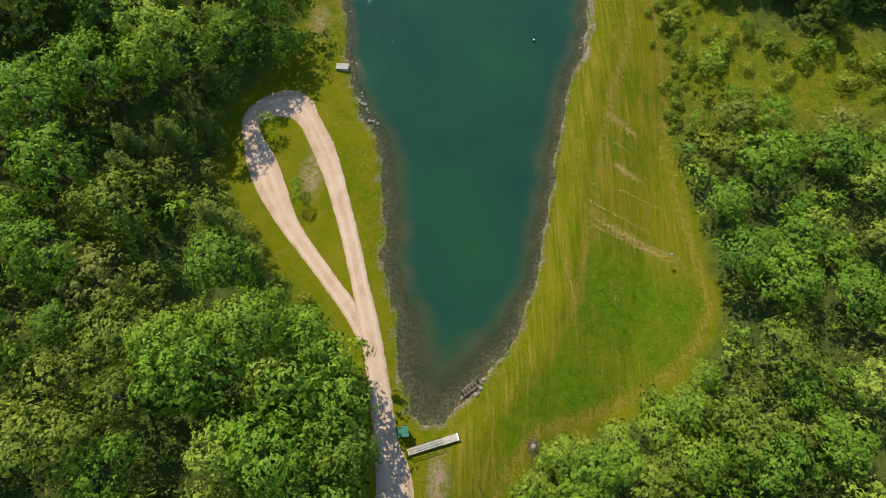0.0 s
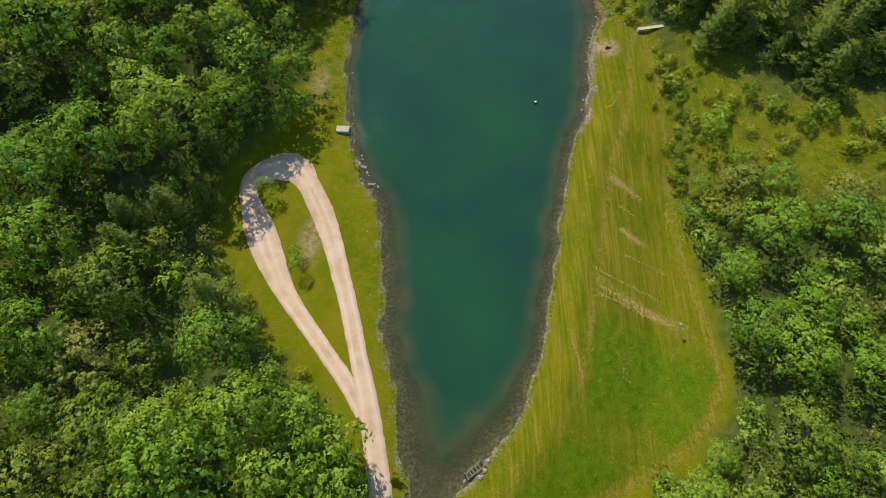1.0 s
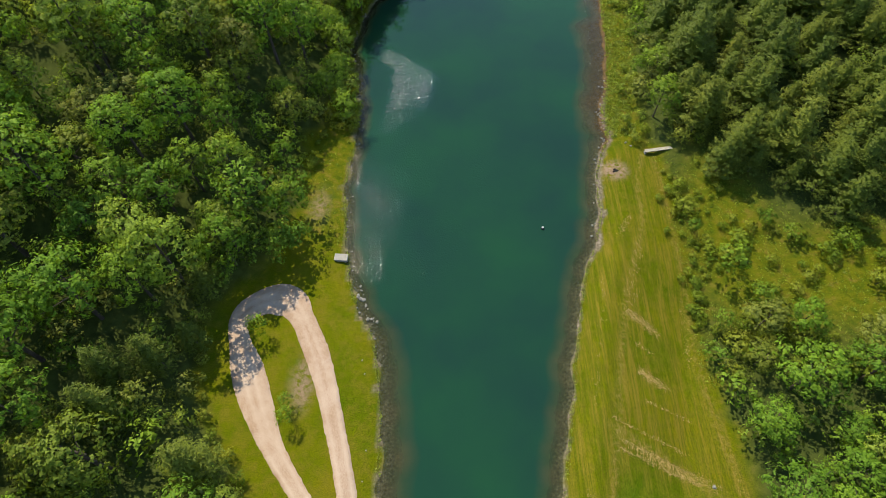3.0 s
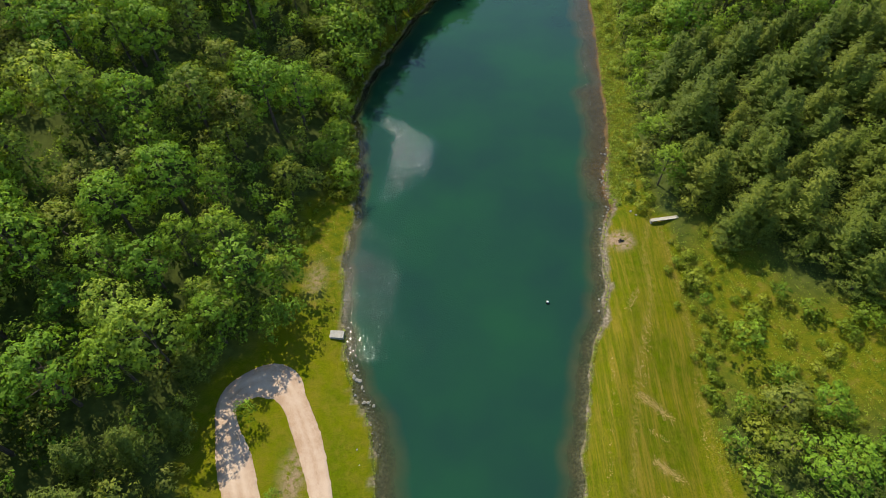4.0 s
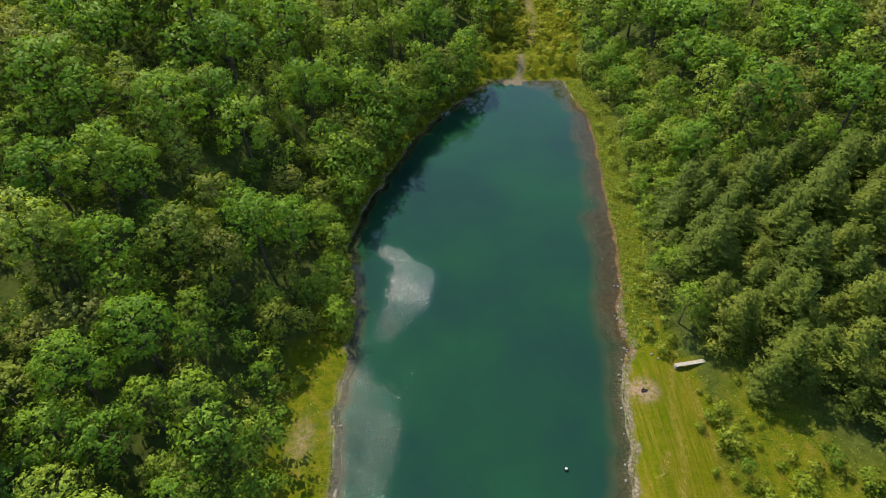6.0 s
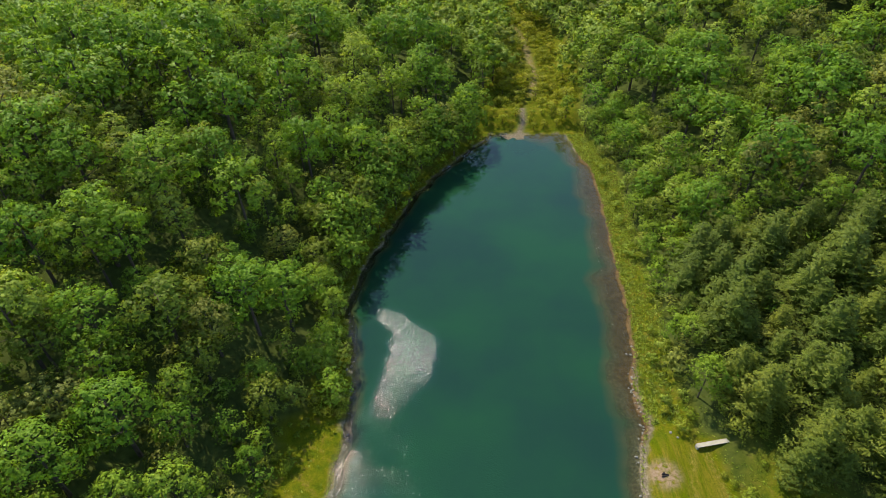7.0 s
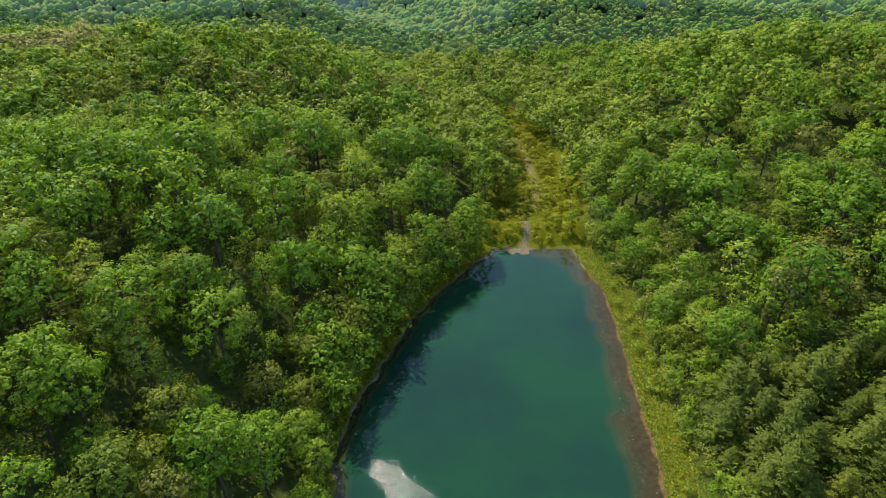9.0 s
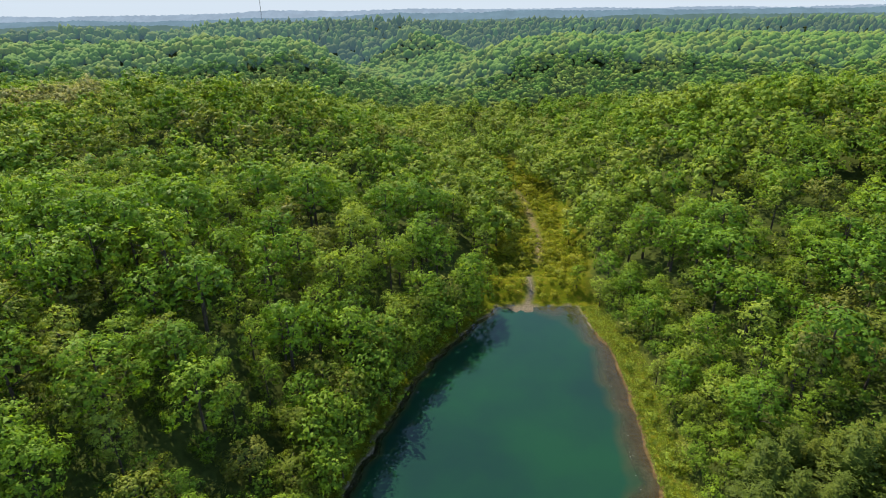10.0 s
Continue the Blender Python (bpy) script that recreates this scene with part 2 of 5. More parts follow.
mat_ground, mat_gravel, mat_water = ground_material(), gravel_material(), water_material()
mat_stone = plain("pale_limestone", (0.27, 0.25, 0.215), 0.5, 1.2, 0.9)
mat_concrete = plain("weathered_concrete", (0.33, 0.31, 0.27), 0.75, 1.5, 0.9)
mat_plank = plain("sun_bleached_planks", (0.41, 0.37, 0.30), 0.7, 2.0, 0.85)
mat_grey_wood = plain("old_grey_wood", (0.17, 0.13, 0.10), 0.55, 3.0, 0.9)
mat_rail = plain("brown_painted_steel", (0.055, 0.042, 0.034), 0.6, 6.0, 0.6)
mat_green = plain("green_painted_metal", (0.037, 0.165, 0.11), 0.75, 1.5, 0.5)
mat_white = plain("white_plastic", (0.66, 0.66, 0.63), 0.85, 4.0, 0.5)
mat_black = plain("black_rubber", (0.03, 0.03, 0.03), 0.7, 4.0, 0.7)
mat_hay = plain("dry_hay", (0.44, 0.31, 0.11), 0.7, 2.0, 0.9)
mat_char = plain("charred_wood", (0.03, 0.026, 0.024), 0.5, 6.0, 0.95)


# ------------------------------------------------------------------ the lie of the land
def smooth(a, b, v):
    t = np.clip((v - a) / (b - a), 0, 1)
    return t * t * (3 - 2 * t)


def fbm(x, y, size, seed=0.0, octaves=4):
    """Cheap smooth noise of about -1 to 1, by sines of turned directions."""
    rng = np.random.default_rng(int(seed * 97 + 5))
    out, amp, total = 0.0, 1.0, 0.0
    f = 2 * math.pi / size
    for _ in range(octaves):
        for _ in range(3):
            a, p = rng.uniform(0, 2 * math.pi, 2)
            out = out + amp * np.sin((x * math.cos(a) + y * math.sin(a)) * f * rng.uniform(0.7, 1.3) + p)
            total += amp * 0.62
        f, amp = f * 1.9, amp * 0.55
    return out / total


def curve(stations, values, y):
    """A smooth line through a few stations (monotone cubic)."""
    s, v = np.array(stations, float), np.array(values, float)
    m = np.gradient(v, s)
    y = np.clip(y, s[0], s[-1])
    i = np.clip(np.searchsorted(s, y) - 1, 0, len(s) - 2)
    h = s[i + 1] - s[i]
    t = (y - s[i]) / h
    return (2 * t**3 - 3 * t**2 + 1) * v[i] + (t**3 - 2 * t**2 + t) * h * m[i] + (3 * t**2 - 2 * t**3) * v[i + 1] + (t**3 - t**2) * h * m[i + 1]


def west_bank(y):
    return curve((12.9, 14.3, 18, 28, 39, 51, 61, 66, 70, 81, 97, 112, 128, 137, 147, 157, 168, 190, 204, 218, 223),
                 (-4.0, -5.4, -6.7, -8.2, -10.8, -11.3, -13.0, -14.6, -16.9, -19.5, -21.4, -20.4, -21.8, -24.1, -23.4, -21.0, -17.2, -9.0, -0.6, 9.6, 13), y)


def east_bank(y):
    return curve((12.9, 15.4, 17.7, 24, 33, 43, 58, 75, 89, 99, 104, 109, 118, 126, 139, 154, 169, 187, 200, 210, 223),
                 (-1.0, 0.9, 3.5, 9.0, 13.4, 16.1, 19.2, 23.2, 28.0, 28.8, 30.3, 32.2, 32.6, 34.8, 37.0, 38.2, 39.7, 41.3, 41.4, 39.4, 38.2), y)


def outline(ys, west, east):
    """A closed ring up the one side and down the other."""
    return np.vstack([np.column_stack([west, ys]), np.column_stack([east[::-1], ys[::-1]])])


def inside(ring, x, y):
    n, ok = len(ring), np.zeros(np.shape(x), bool)
    for i in range(n):
        (xa, ya), (xb, yb) = ring[i], ring[(i + 1) % n]
        if ya == yb:
            continue
        hit = ((ya > y) != (yb > y)) & (x < (xb - xa) * (y - ya) / (yb - ya) + xa)
        ok ^= hit
    return ok


def away(line, x, y, closed=True):
    """The distance to a line of points, negative inside when closed."""
    best = np.full(np.shape(x), 1e9)
    n = len(line)
    for i in range(n if closed else n - 1):
        (xa, ya), (xb, yb) = line[i], line[(i + 1) % n]
        dx, dy = xb - xa, yb - ya
        t = np.clip(((x - xa) * dx + (y - ya) * dy) / (dx * dx + dy * dy + 1e-9), 0, 1)
        best = np.minimum(best, (x - xa - t * dx) ** 2 + (y - ya - t * dy) ** 2)
    best = np.sqrt(best)
    return np.where(inside(line, x, y), -best, best) if closed else best


ys = np.arange(12.9, 223.1, 2.1)
wob = 0.35 * np.sin(ys * 0.9) + 0.3 * np.sin(ys * 0.43 + 1) + 0.2 * np.sin(ys * 2.3)
fade = np.clip((ys - 13) / 6, 0, 1)
SHORE = outline(ys, west_bank(ys) + wob * fade, east_bank(ys) - 0.8 * np.roll(wob, 7) * fade)
# the clear land: lake, banks, lane and loop, meadow
oy = np.array((-60, 0, 12, 22, 30, 38, 46, 54, 62, 70, 76, 82, 92, 100, 108, 113, 128, 137, 147, 168, 190, 204, 218, 226.0))
ow = np.array((-11.5, -11.5, -12.0, -14.5, -21, -28, -34, -39.5, -41.0, -39.5, -34.5, -30.5, -29.5, -30, -29.5, -27, -24.5, -27, -26.5, -20, -12, -3.5, 6, 11))
ey = np.array((-60, 2, 7, 11.5, 13, 16.5, 21, 25, 32, 40, 48, 60, 75, 90, 100, 107, 112, 118, 126, 139, 154, 187, 200, 210, 226.0))
ee = np.array((4, 7, 10.5, 14.5, 21, 29, 37, 41, 45, 44, 43, 42, 43, 43, 43, 42, 40, 39.5, 40, 42, 43, 46.5, 47, 45, 43))
OPEN = np.vstack([np.column_stack([ow, oy]), np.column_stack([ee[::-1], ey[::-1]])])
VALLEY = np.array(((24, 224), (26, 240), (31, 256), (34, 273), (35, 317), (33, 340), (24, 375), (10, 470), (-10, 600), (-60, 760), (-160, 900.0)))



# far crests: points along the top, height, breadth
CRESTS = ((((-105, 335), (-210, 375), (-350, 400), (-540, 380)), 32, 88), (((125, 310), (235, 390), (400, 440), (620, 420)), 29, 88),
          (((-800, 620), (-400, 715), (-170, 690)), 41, 85), (((110, 690), (330, 735), (800, 730)), 46, 95), (((-40, 900), (-300, 960), (-700, 930)), 44, 80),
          (((-420, 1230), (-150, 1130), (250, 1150), (700, 1050), (1300, 1080)), 48, 130))


def hills(x, y):
    """Wooded crests with valleys between them."""
    z = 7.0 + 0 * x
    for line, top, wide in CRESTS:
        d = away(np.array(line, float), x, y, False)
        z = np.maximum(z, 7 + (top - 7) * np.exp(-((d / wide) ** 2)))
    return z


def land(x, y):
    """The ground's height; the water lies at 0."""
    x, y = np.asarray(x, float), np.asarray(y, float)
    shape = x.shape
    x, y = x.ravel(), y.ravel()
    d, o = away(SHORE, x, y), np.maximum(away(OPEN, x, y), 0)
    v = away(VALLEY, x, y, False) - 12
    ledge = 4.2 * smooth(104, 116, y) * (1 - smooth(196, 214, y)) * smooth(20, 24, x)
    bank = np.where(d < 0, -np.minimum(0.05 * -d + 0.36 * np.maximum(-d - ledge, 0), 3.6), 0.10 + 0.55 * smooth(0, 5, d))
    # the dam side falls away east of the bank
    east = smooth(-2, 10, x - east_bank(np.clip(y, 13, 223)) + 2) * (1 - smooth(62, 108, y) * 0.72) * (1 - smooth(105, 125, y))
    bank = bank - np.minimum(0.27 * np.maximum(d - 5, 0), 3.6) * east
    r = np.minimum(o, np.maximum(v, 0) + 200 * (1 - smooth(205, 240, y)))
    west_side = smooth(10, -10, x - np.interp(y, (0, 150, 230, 400), (5, 5, 20, 25)))
    rise_w = 21 * (1 - np.exp(-r / 40)) * (1 - 0.35 * smooth(225, 290, y) * smooth(-110, -50, x)) + 11 * np.exp(-((x + 98) ** 2 + (y - 165) ** 2) / 4000) * smooth(0, 35, r)
    near_e = 1 - smooth(88, 120, y)
    rise_e = (25 * (1 - np.exp(-r / 60)) + 9 * np.exp(-((x - 135) ** 2 + (y - 280) ** 2) / 5000) * smooth(0, 35, r)) * (1 - near_e) + near_e * np.minimum(0.17 * r, 26)
    z = bank + west_side * rise_w + (1 - west_side) * rise_e
    far = np.hypot(x, y - 70)
    z = z * (1 - smooth(240, 380, far)) + smooth(200, 340, far) * hills(x, y) * smooth(8, 90, v)
    z = z + smooth(15, 120, r) * (2.2 * fbm(x, y, 70, 1) + 1.0 * fbm(x, y, 23, 2, 2))
    z = z + smooth(200, 700, far) * 6 * fbm(x, y, 190, 3, 3) + smooth(900, 1500, far) * 9 - 45 * smooth(1520, 1800, far)
    flat = np.clip(np.exp(-(((x - 20.5) / 6.0) ** 2 + ((y - 221) / 4.6) ** 2) ** 2) * (1 + 0.25 * fbm(x, y, 5, 17, 2)), 0, 1)
    z = z * (1 - flat) + 0.10 * flat
    z = np.where(y > 222, z + 0.25 * fbm(x, y, 9, 4, 2), z)
    return z.reshape(shape)


def mesh_from(name, verts, faces, material=None, smooth_shade=False):
    me = bpy.data.meshes.new(name)
    me.from_pydata([tuple(v) for v in verts], [], [tuple(f) for f in faces])
    if material:
        me.materials.append(material)
    if smooth_shade:
        me.shade_smooth()
    me.update()
    return me


def loose_mesh(name, pts, material, tones=None, core=None, core_tones=None, ways=None, core_ways=None):
    """Many loose faces at once (pts is n x corners x 3), with an optional closed core (points, triangles)."""
    n, k = pts.shape[0], pts.shape[1]
    co, index = pts.reshape(-1, 3), np.arange(n * k)
    start = np.arange(0, n * k, k)
    if core is not None:
        index = np.concatenate([index, core[1].ravel() + n * k])
        start = np.concatenate([start, n * k + np.arange(0, core[1].size, 3)])
        co = np.concatenate([co, core[0]])
    me = bpy.data.meshes.new(name)
    me.vertices.add(len(co))
    me.vertices.foreach_set("co", np.ascontiguousarray(co, np.float32).ravel())
    me.loops.add(len(index))
    me.loops.foreach_set("vertex_index", index.astype(np.int32))
    me.polygons.add(len(start))
    me.polygons.foreach_set("loop_start", start.astype(np.int32))
    if tones is not None:
        t = np.repeat(tones, k)
        if core is not None:
            t = np.concatenate([t, core_tones])
        me.attributes.new("tone", "FLOAT", "POINT").data.foreach_set("value", t.astype(np.float32))
    if ways is not None:
        w = np.repeat(ways, k, axis=0)
        if core is not None:
            w = np.concatenate([w, core_ways])
        w = w / (np.linalg.norm(w, axis=1, keepdims=True) + 1e-6)
        me.attributes.new("facing", "FLOAT_VECTOR", "POINT").data.foreach_set("vector", np.ascontiguousarray(w, np.float32).ravel())
    me.materials.append(material)
    me.update(calc_edges=True)
    me.shade_smooth()
    return me


def lines(parts):
    """Grid stations: (from, to, step) stretches put end to end."""
    out = []
    for a, b, s in parts:
        out += list(np.linspace(a, b, max(1, int(round((b - a) / s))), endpoint=False))
    return np.array(out + [parts[-1][1]])


def grid_mesh(name, gx, gy, height, material):
    X, Y = np.meshgrid(gx, gy)
    Z = height(X, Y)
    w, h = len(gx), len(gy)
    co = np.column_stack([X.ravel(), Y.ravel(), Z.ravel()])
    i = np.arange(w * h).reshape(h, w)
    f = np.column_stack([i[:-1, :-1].ravel(), i[:-1, 1:].ravel(), i[1:, 1:].ravel(), i[1:, :-1].ravel()])
    me = mesh_from(name, co, f, material, True)
    return me, co[:, 0], co[:, 1], co[:, 2]


def set_attr(me, name, values):
    a = me.attributes.new(name, "FLOAT", "POINT")
    a.data.foreach_set("value", np.ascontiguousarray(values, np.float32))


# the sheet of ground, out to the horizon
gx = lines([(-4800, -1200, 400), (-1200, -600, 50), (-600, -300, 25), (-300, -120, 12), (-120, -50, 4), (-50, 14, 1.25), (14, 48, 0.6), (48, 58, 1.25), (58, 130, 4), (130, 320, 12), (320, 620, 25), (620, 1200, 50), (1200, 4800, 400)])
gy = lines([(-1500, -200, 130), (-200, -20, 15), (-20, 0, 4), (0, 12, 1.25), (12, 112, 0.7), (112, 232, 1.25), (232, 380, 4), (380, 700, 12), (700, 1600, 22), (1600, 4800, 320)])
ground_me, X, Y, Z = grid_mesh("ground", gx, gy, land, mat_ground)
d_shore, d_open = away(SHORE, X, Y), away(OPEN, X, Y)
E_ = X - east_bank(np.clip(Y, 13, 223))
meadow = (Y < 112) & (E_ > 0) & (d_open < 0)
field = np.where(meadow, 1.0, 0.0) * smooth(0.3, 1.5, d_shore)
set_attr(ground_me, "woods", smooth(-0.5, 3.5, d_open + 1.2 * fbm(X, Y, 8, 6, 2)) * (1 - np.exp(-(((X - 70) / 17) ** 2 + ((Y - 75) / 12) ** 2) ** 2)) * (1 - np.exp(-(((X - 52) / 9) ** 2 + ((Y - 85) / 22) ** 2) ** 2)) * (1 - smooth(220, 226, Y) * (1 - smooth(16, 22, away(VALLEY, X, Y, False))) * (Y < 420)))
set_attr(ground_me, "mown", field)
lush = field * smooth(7.5, 9.5, E_ + 0.8 * fbm(X, Y, 12, 8)) * (1 - smooth(38, 50, Y + 0.25 * E_)) * smooth(-1, -3, d_open) * np.clip(0.72 + 0.5 * fbm(X, Y * 0.6, 9, 71, 3), 0.2, 1)
set_attr(ground_me, "lush", lush)
rows_ = np.zeros_like(X)
for k, (cx, cy, length) in enumerate(((32.3, 67.2, 5), (32.5, 57, 4), (32.5, 44, 15))):
    u, w_ = (X - cx) * math.cos(-0.55) + (Y - cy) * math.sin(-0.55), -(X - cx) * math.sin(-0.55) + (Y - cy) * math.cos(-0.55)
    rows_ += 0.85 * np.exp(-(w_ / 0.75) ** 2) * np.exp(-(u / length * 1.6) ** 4)
rows_ += 0.45 * np.exp(-((E_ - 6.6 - 0.02 * Y) / 0.7) ** 2) * smooth(20, 40, Y)
rows_ += 0.4 * np.exp(-((d_open + 1.0) / 0.8) ** 2)
set_attr(ground_me, "straw", np.clip(rows_, 0, 1) * field)
west_rough = (Y > 80) & (X < west_bank(np.clip(Y, 13, 223))) & (d_open < 0)
set_attr(ground_me, "rough_growth", np.clip(np.where(west_rough, smooth(80, 84, Y), 0) + np.where((Y > 104) & (E_ > 0), smooth(104, 110, Y), 0) + np.where((X > 41) & (Y < 112), smooth(0, 2, d_open), 0) + smooth(220, 224, Y), 0, 1))
shelf_w = 4.4 * smooth(104, 116, Y) * (1 - smooth(196, 214, Y)) * (0.75 + 0.4 * fbm(X, X * 0 + Y, 22, 51, 2))
set_attr(ground_me, "shelf", smooth(1.2, -0.2, d_shore) * smooth(-shelf_w - 0.6, -shelf_w + 0.8, d_shore) * smooth(20, 24, X) * (shelf_w > 0.3))
inlet = np.exp(-(((X - 20.5) / 5.6) ** 2 + ((Y - 220) / 4.0) ** 2) ** 2) + np.exp(-((X - 22 - 0.16 * (Y - 217) - 0.5 * np.sin(Y * 0.5)) / 1.1) ** 2) * smooth(217, 221, Y) * (1 - smooth(238, 246, Y))
set_attr(ground_me, "mud", np.clip(smooth(0.55, -0.1, d_shore + 0.35 * fbm(X, Y, 3.1, 7, 2) - 0.9 * smooth(76, 84, Y) * (1 - smooth(120, 128, Y)) * (X > 20)) + inlet, 0, 1))
pit = np.exp(-(((X - 33.0) / 2.5) ** 2 + ((Y - 100.6) / 2.3) ** 2) ** 2)
bare = np.exp(-(((X + 1.5) / 1.5) ** 2 + ((Y - 5.2) / 3.4) ** 2) ** 2)
island = np.exp(-(((X + 24.3) / 1.8) ** 2 + ((Y - 55.5) / 4.5) ** 2) ** 2) * 0.9
path = np.exp(-((X + 26.2) / 1.6) ** 2 - ((Y - 91) / 3.5) ** 2) * 0.8
upper = np.exp(-((away(VALLEY, X, Y, False)) / 1.5) ** 2) * smooth(250, 258, Y) * (1 - smooth(330, 350, Y)) * 0.75
set_attr(ground_me, "dirt", np.clip(1.3 * pit + bare + island + path + upper, 0, 1))
ground = tagged(new("ground", ground_me), "green and yellow mown grass with woodland floor", "ground", kind="structure")

# the water, one flat sheet that the banks cut off
wx, wy = lines([(-28, -24, 1.0), (-24, -3, 0.145), (-3, 8, 0.19), (8, 16, 0.4), (16, 46, 1.3)]), lines([(11, 68, 1.2), (68, 108, 0.155), (108, 142, 0.15), (142, 229, 1.3)])
water_me, WX, WY, _ = grid_mesh("water", wx, wy, lambda x, y: np.zeros_like(x), mat_water)
water_me.shade_flat()
dw = away(SHORE, WX, WY)
eastern = smooth(-5, 8, WX - 0.5 * (west_bank(np.clip(WY, 13, 223)) + east_bank(np.clip(WY, 13, 223))))
shelf_w = 4.4 * smooth(104, 116, WY) * (1 - smooth(196, 214, WY)) * (0.75 + 0.4 * fbm(WX, WX * 0 + WY, 22, 51, 2)) * smooth(20, 24, WX)
set_attr(water_me, "depth", np.clip(np.minimum(dw + 0.75 * shelf_w, 0.25 * dw) / -(3.4 + 1.8 * eastern + 8.0 * (1 - smooth(16, 36, WY)) + 3.2 * (1 - eastern) * (1 - smooth(58, 84, WY)) + 9.0 * smooth(200, 222, WY) * eastern), 0, 1))
U_ = WX - west_bank(np.clip(WY, 13, 223))
wind = smooth(66, 80, WY) * (1 - smooth(108, 121, WY + 0.35 * U_)) * (1 - smooth(9, 26, U_ + 5 * fbm(WX, WY, 16, 9)))
SWIRL = np.array(((-18.6, 140.0), (-15.2, 141.2), (-9.5, 137.2), (-4.6, 133), (-3.2, 128.1), (-4.4, 120.8), (-7.6, 115.4), (-12.5, 110.5), (-18.5, 110.0), (-17.0, 116.5), (-16.0, 122.7), (-15.2, 126.7), (-15.4, 131.7), (-18, 136.2)))
swirl = smooth(1.6, -2.4, away(SWIRL, WX, WY) + 0.8 * fbm(WX, WY, 6, 12, 3)) * (0.5 + 0.5 * smooth(112, 128, WY))
patch2 = 0.35 * np.exp(-(((WX - 5.3 - 0.1 * (101 - WY)) / 2.6) ** 2 + ((WY - 101) / 9) ** 2))
ripple = np.clip(np.maximum(np.maximum(wind * 0.60 * (0.75 + 0.25 * fbm(WX, WY, 9, 14, 2)), swirl), patch2), 0, 1)
set_attr(water_me, "ripple", ripple)
# speckled gloss boost painted over the swirl to brighten its sun glint
set_attr(water_me, "glint_boost", swirl ** 2 * 1.1 * np.random.default_rng(8).uniform(0, 1, len(WX)) ** 1.6)
chop = np.random.default_rng(3).normal(size=len(WX)) * (0.105 * ripple * (1 - swirl) + 0.086 * swirl) * np.sqrt(np.outer(np.gradient(wy), np.gradient(wx)).ravel())
water_me.vertices.foreach_set("co", np.column_stack([WX + 0.05 * np.sin(WY * 9), WY + 0.05 * np.sin(WX * 7), np.clip(chop, -0.09, 0.09)]).astype(np.float32).ravel())
cut = bmesh.new()
cut.from_mesh(water_me)
cut.verts.ensure_lookup_table()
bmesh.ops.delete(cut, geom=[f for f in cut.faces if min(dw[v.index] for v in f.verts) > 0.6], context="FACES")
cut.to_mesh(water_me)
cut.free()
water = tagged(new("water", water_me), "still deep green pond with wind ripples", "water", kind="structure")


# ------------------------------------------------------------------ lane and loop of gravel
def ribbon(name, stations, lift, label):
    """A gravel way: stations of x, y and half width; ragged edges, two paler wheel tracks."""
    st = np.array(stations, float)
    t = np.arange(len(st))
    tt = np.linspace(0, len(st) - 1, (len(st) - 1) * 14 + 1)
    cx, cy, hw = (curve(t, st[:, k], tt) for k in range(3))
    dx, dy = np.gradient(cx), np.gradient(cy)
    ln = np.hypot(dx, dy)
    nx, ny = dy / ln, -dx / ln
    rng = np.random.default_rng(4)
    cross = np.array((-1, -0.93, -0.6, -0.3, 0, 0.3, 0.6, 0.93, 1))
    verts, track = [], []
    for i in range(len(tt)):
        for c in cross:
            edge = 0.13 * rng.uniform(-1, 1) + 0.07 * math.sin(i * 0.31 + c) + 0.05 * math.sin(i * 1.13) if abs(c) > 0.9 else 0
            o = c * (hw[i] + (0.1 if abs(c) > 0.9 else 0)) + math.copysign(edge, c)
            verts.append((cx[i] + nx[i] * o, cy[i] + ny[i] * o))
            track.append(max(0, 1 - abs(abs(o) - 0.75) / 0.4))
    verts = np.array(verts)
    z = land(verts[:, 0], verts[:, 1]) + lift
    drop = np.tile(np.where(np.abs(cross) == 1, 0.12, 0), len(tt))
    co = np.column_stack([verts, z - drop])
    k = len(cross)
    f = [(i * k + j, i * k + j + 1, (i + 1) * k + j + 1, (i + 1) * k + j) for i in range(len(tt) - 1) for j in range(k - 1)]
    me = mesh_from(name, co, f, mat_gravel, True)
    set_attr(me, "track", np.array(track))
    return tagged(new(name, me), label, "gravel road", kind="structure")


ribbon("road", ((-6.5, -60, 3), (-6.8, -20, 3), (-7.6, 3, 2.6), (-9.2, 10, 1.75), (-10.3, 17, 1.45), (-11.4, 22.3, 1.45), (-12.8, 28.5, 1.4), (-14.45, 34.6, 1.25), (-16.0, 40.5, 1.3),
                (-17.7, 46.4, 1.35), (-20.6, 55.3, 1.6), (-23.0, 61.2, 1.9), (-26.3, 67.4, 1.9), (-28.6, 70.0, 2.6)), 0.09, "pale gravel lane along the pond")
ribbon("road", ((-25.6, 66.4, 1.6), (-28.0, 69.6, 2.7), (-30.6, 70.6, 3.0), (-33.4, 70.0, 2.4), (-35.9, 68.2, 2.0), (-36.8, 65.8, 1.5), (-35.7, 62.2, 1.7), (-33.6, 57.6, 2.5), (-31.1, 52.3, 2.35),
                (-27.3, 45.4, 1.5), (-22.9, 39.6, 1.2), (-18.7, 34.2, 1.15), (-15.2, 29.6, 1.2), (-13.2, 26, 1.0)), 0.075, "pale gravel turning loop under trees")


# ------------------------------------------------------------------ small builders
def box(bm, size, at, turn=(0, 0, 0), bevel=0.0):
    r = bmesh.ops.create_cube(bm, size=1.0, matrix=Matrix.LocRotScale(at, Euler([radians(a) for a in turn]), size))
    if bevel:
        edges = {e for v in r["verts"] for e in v.link_edges}
        bmesh.ops.bevel(bm, geom=list(edges), offset=bevel, segments=1, affect="EDGES")


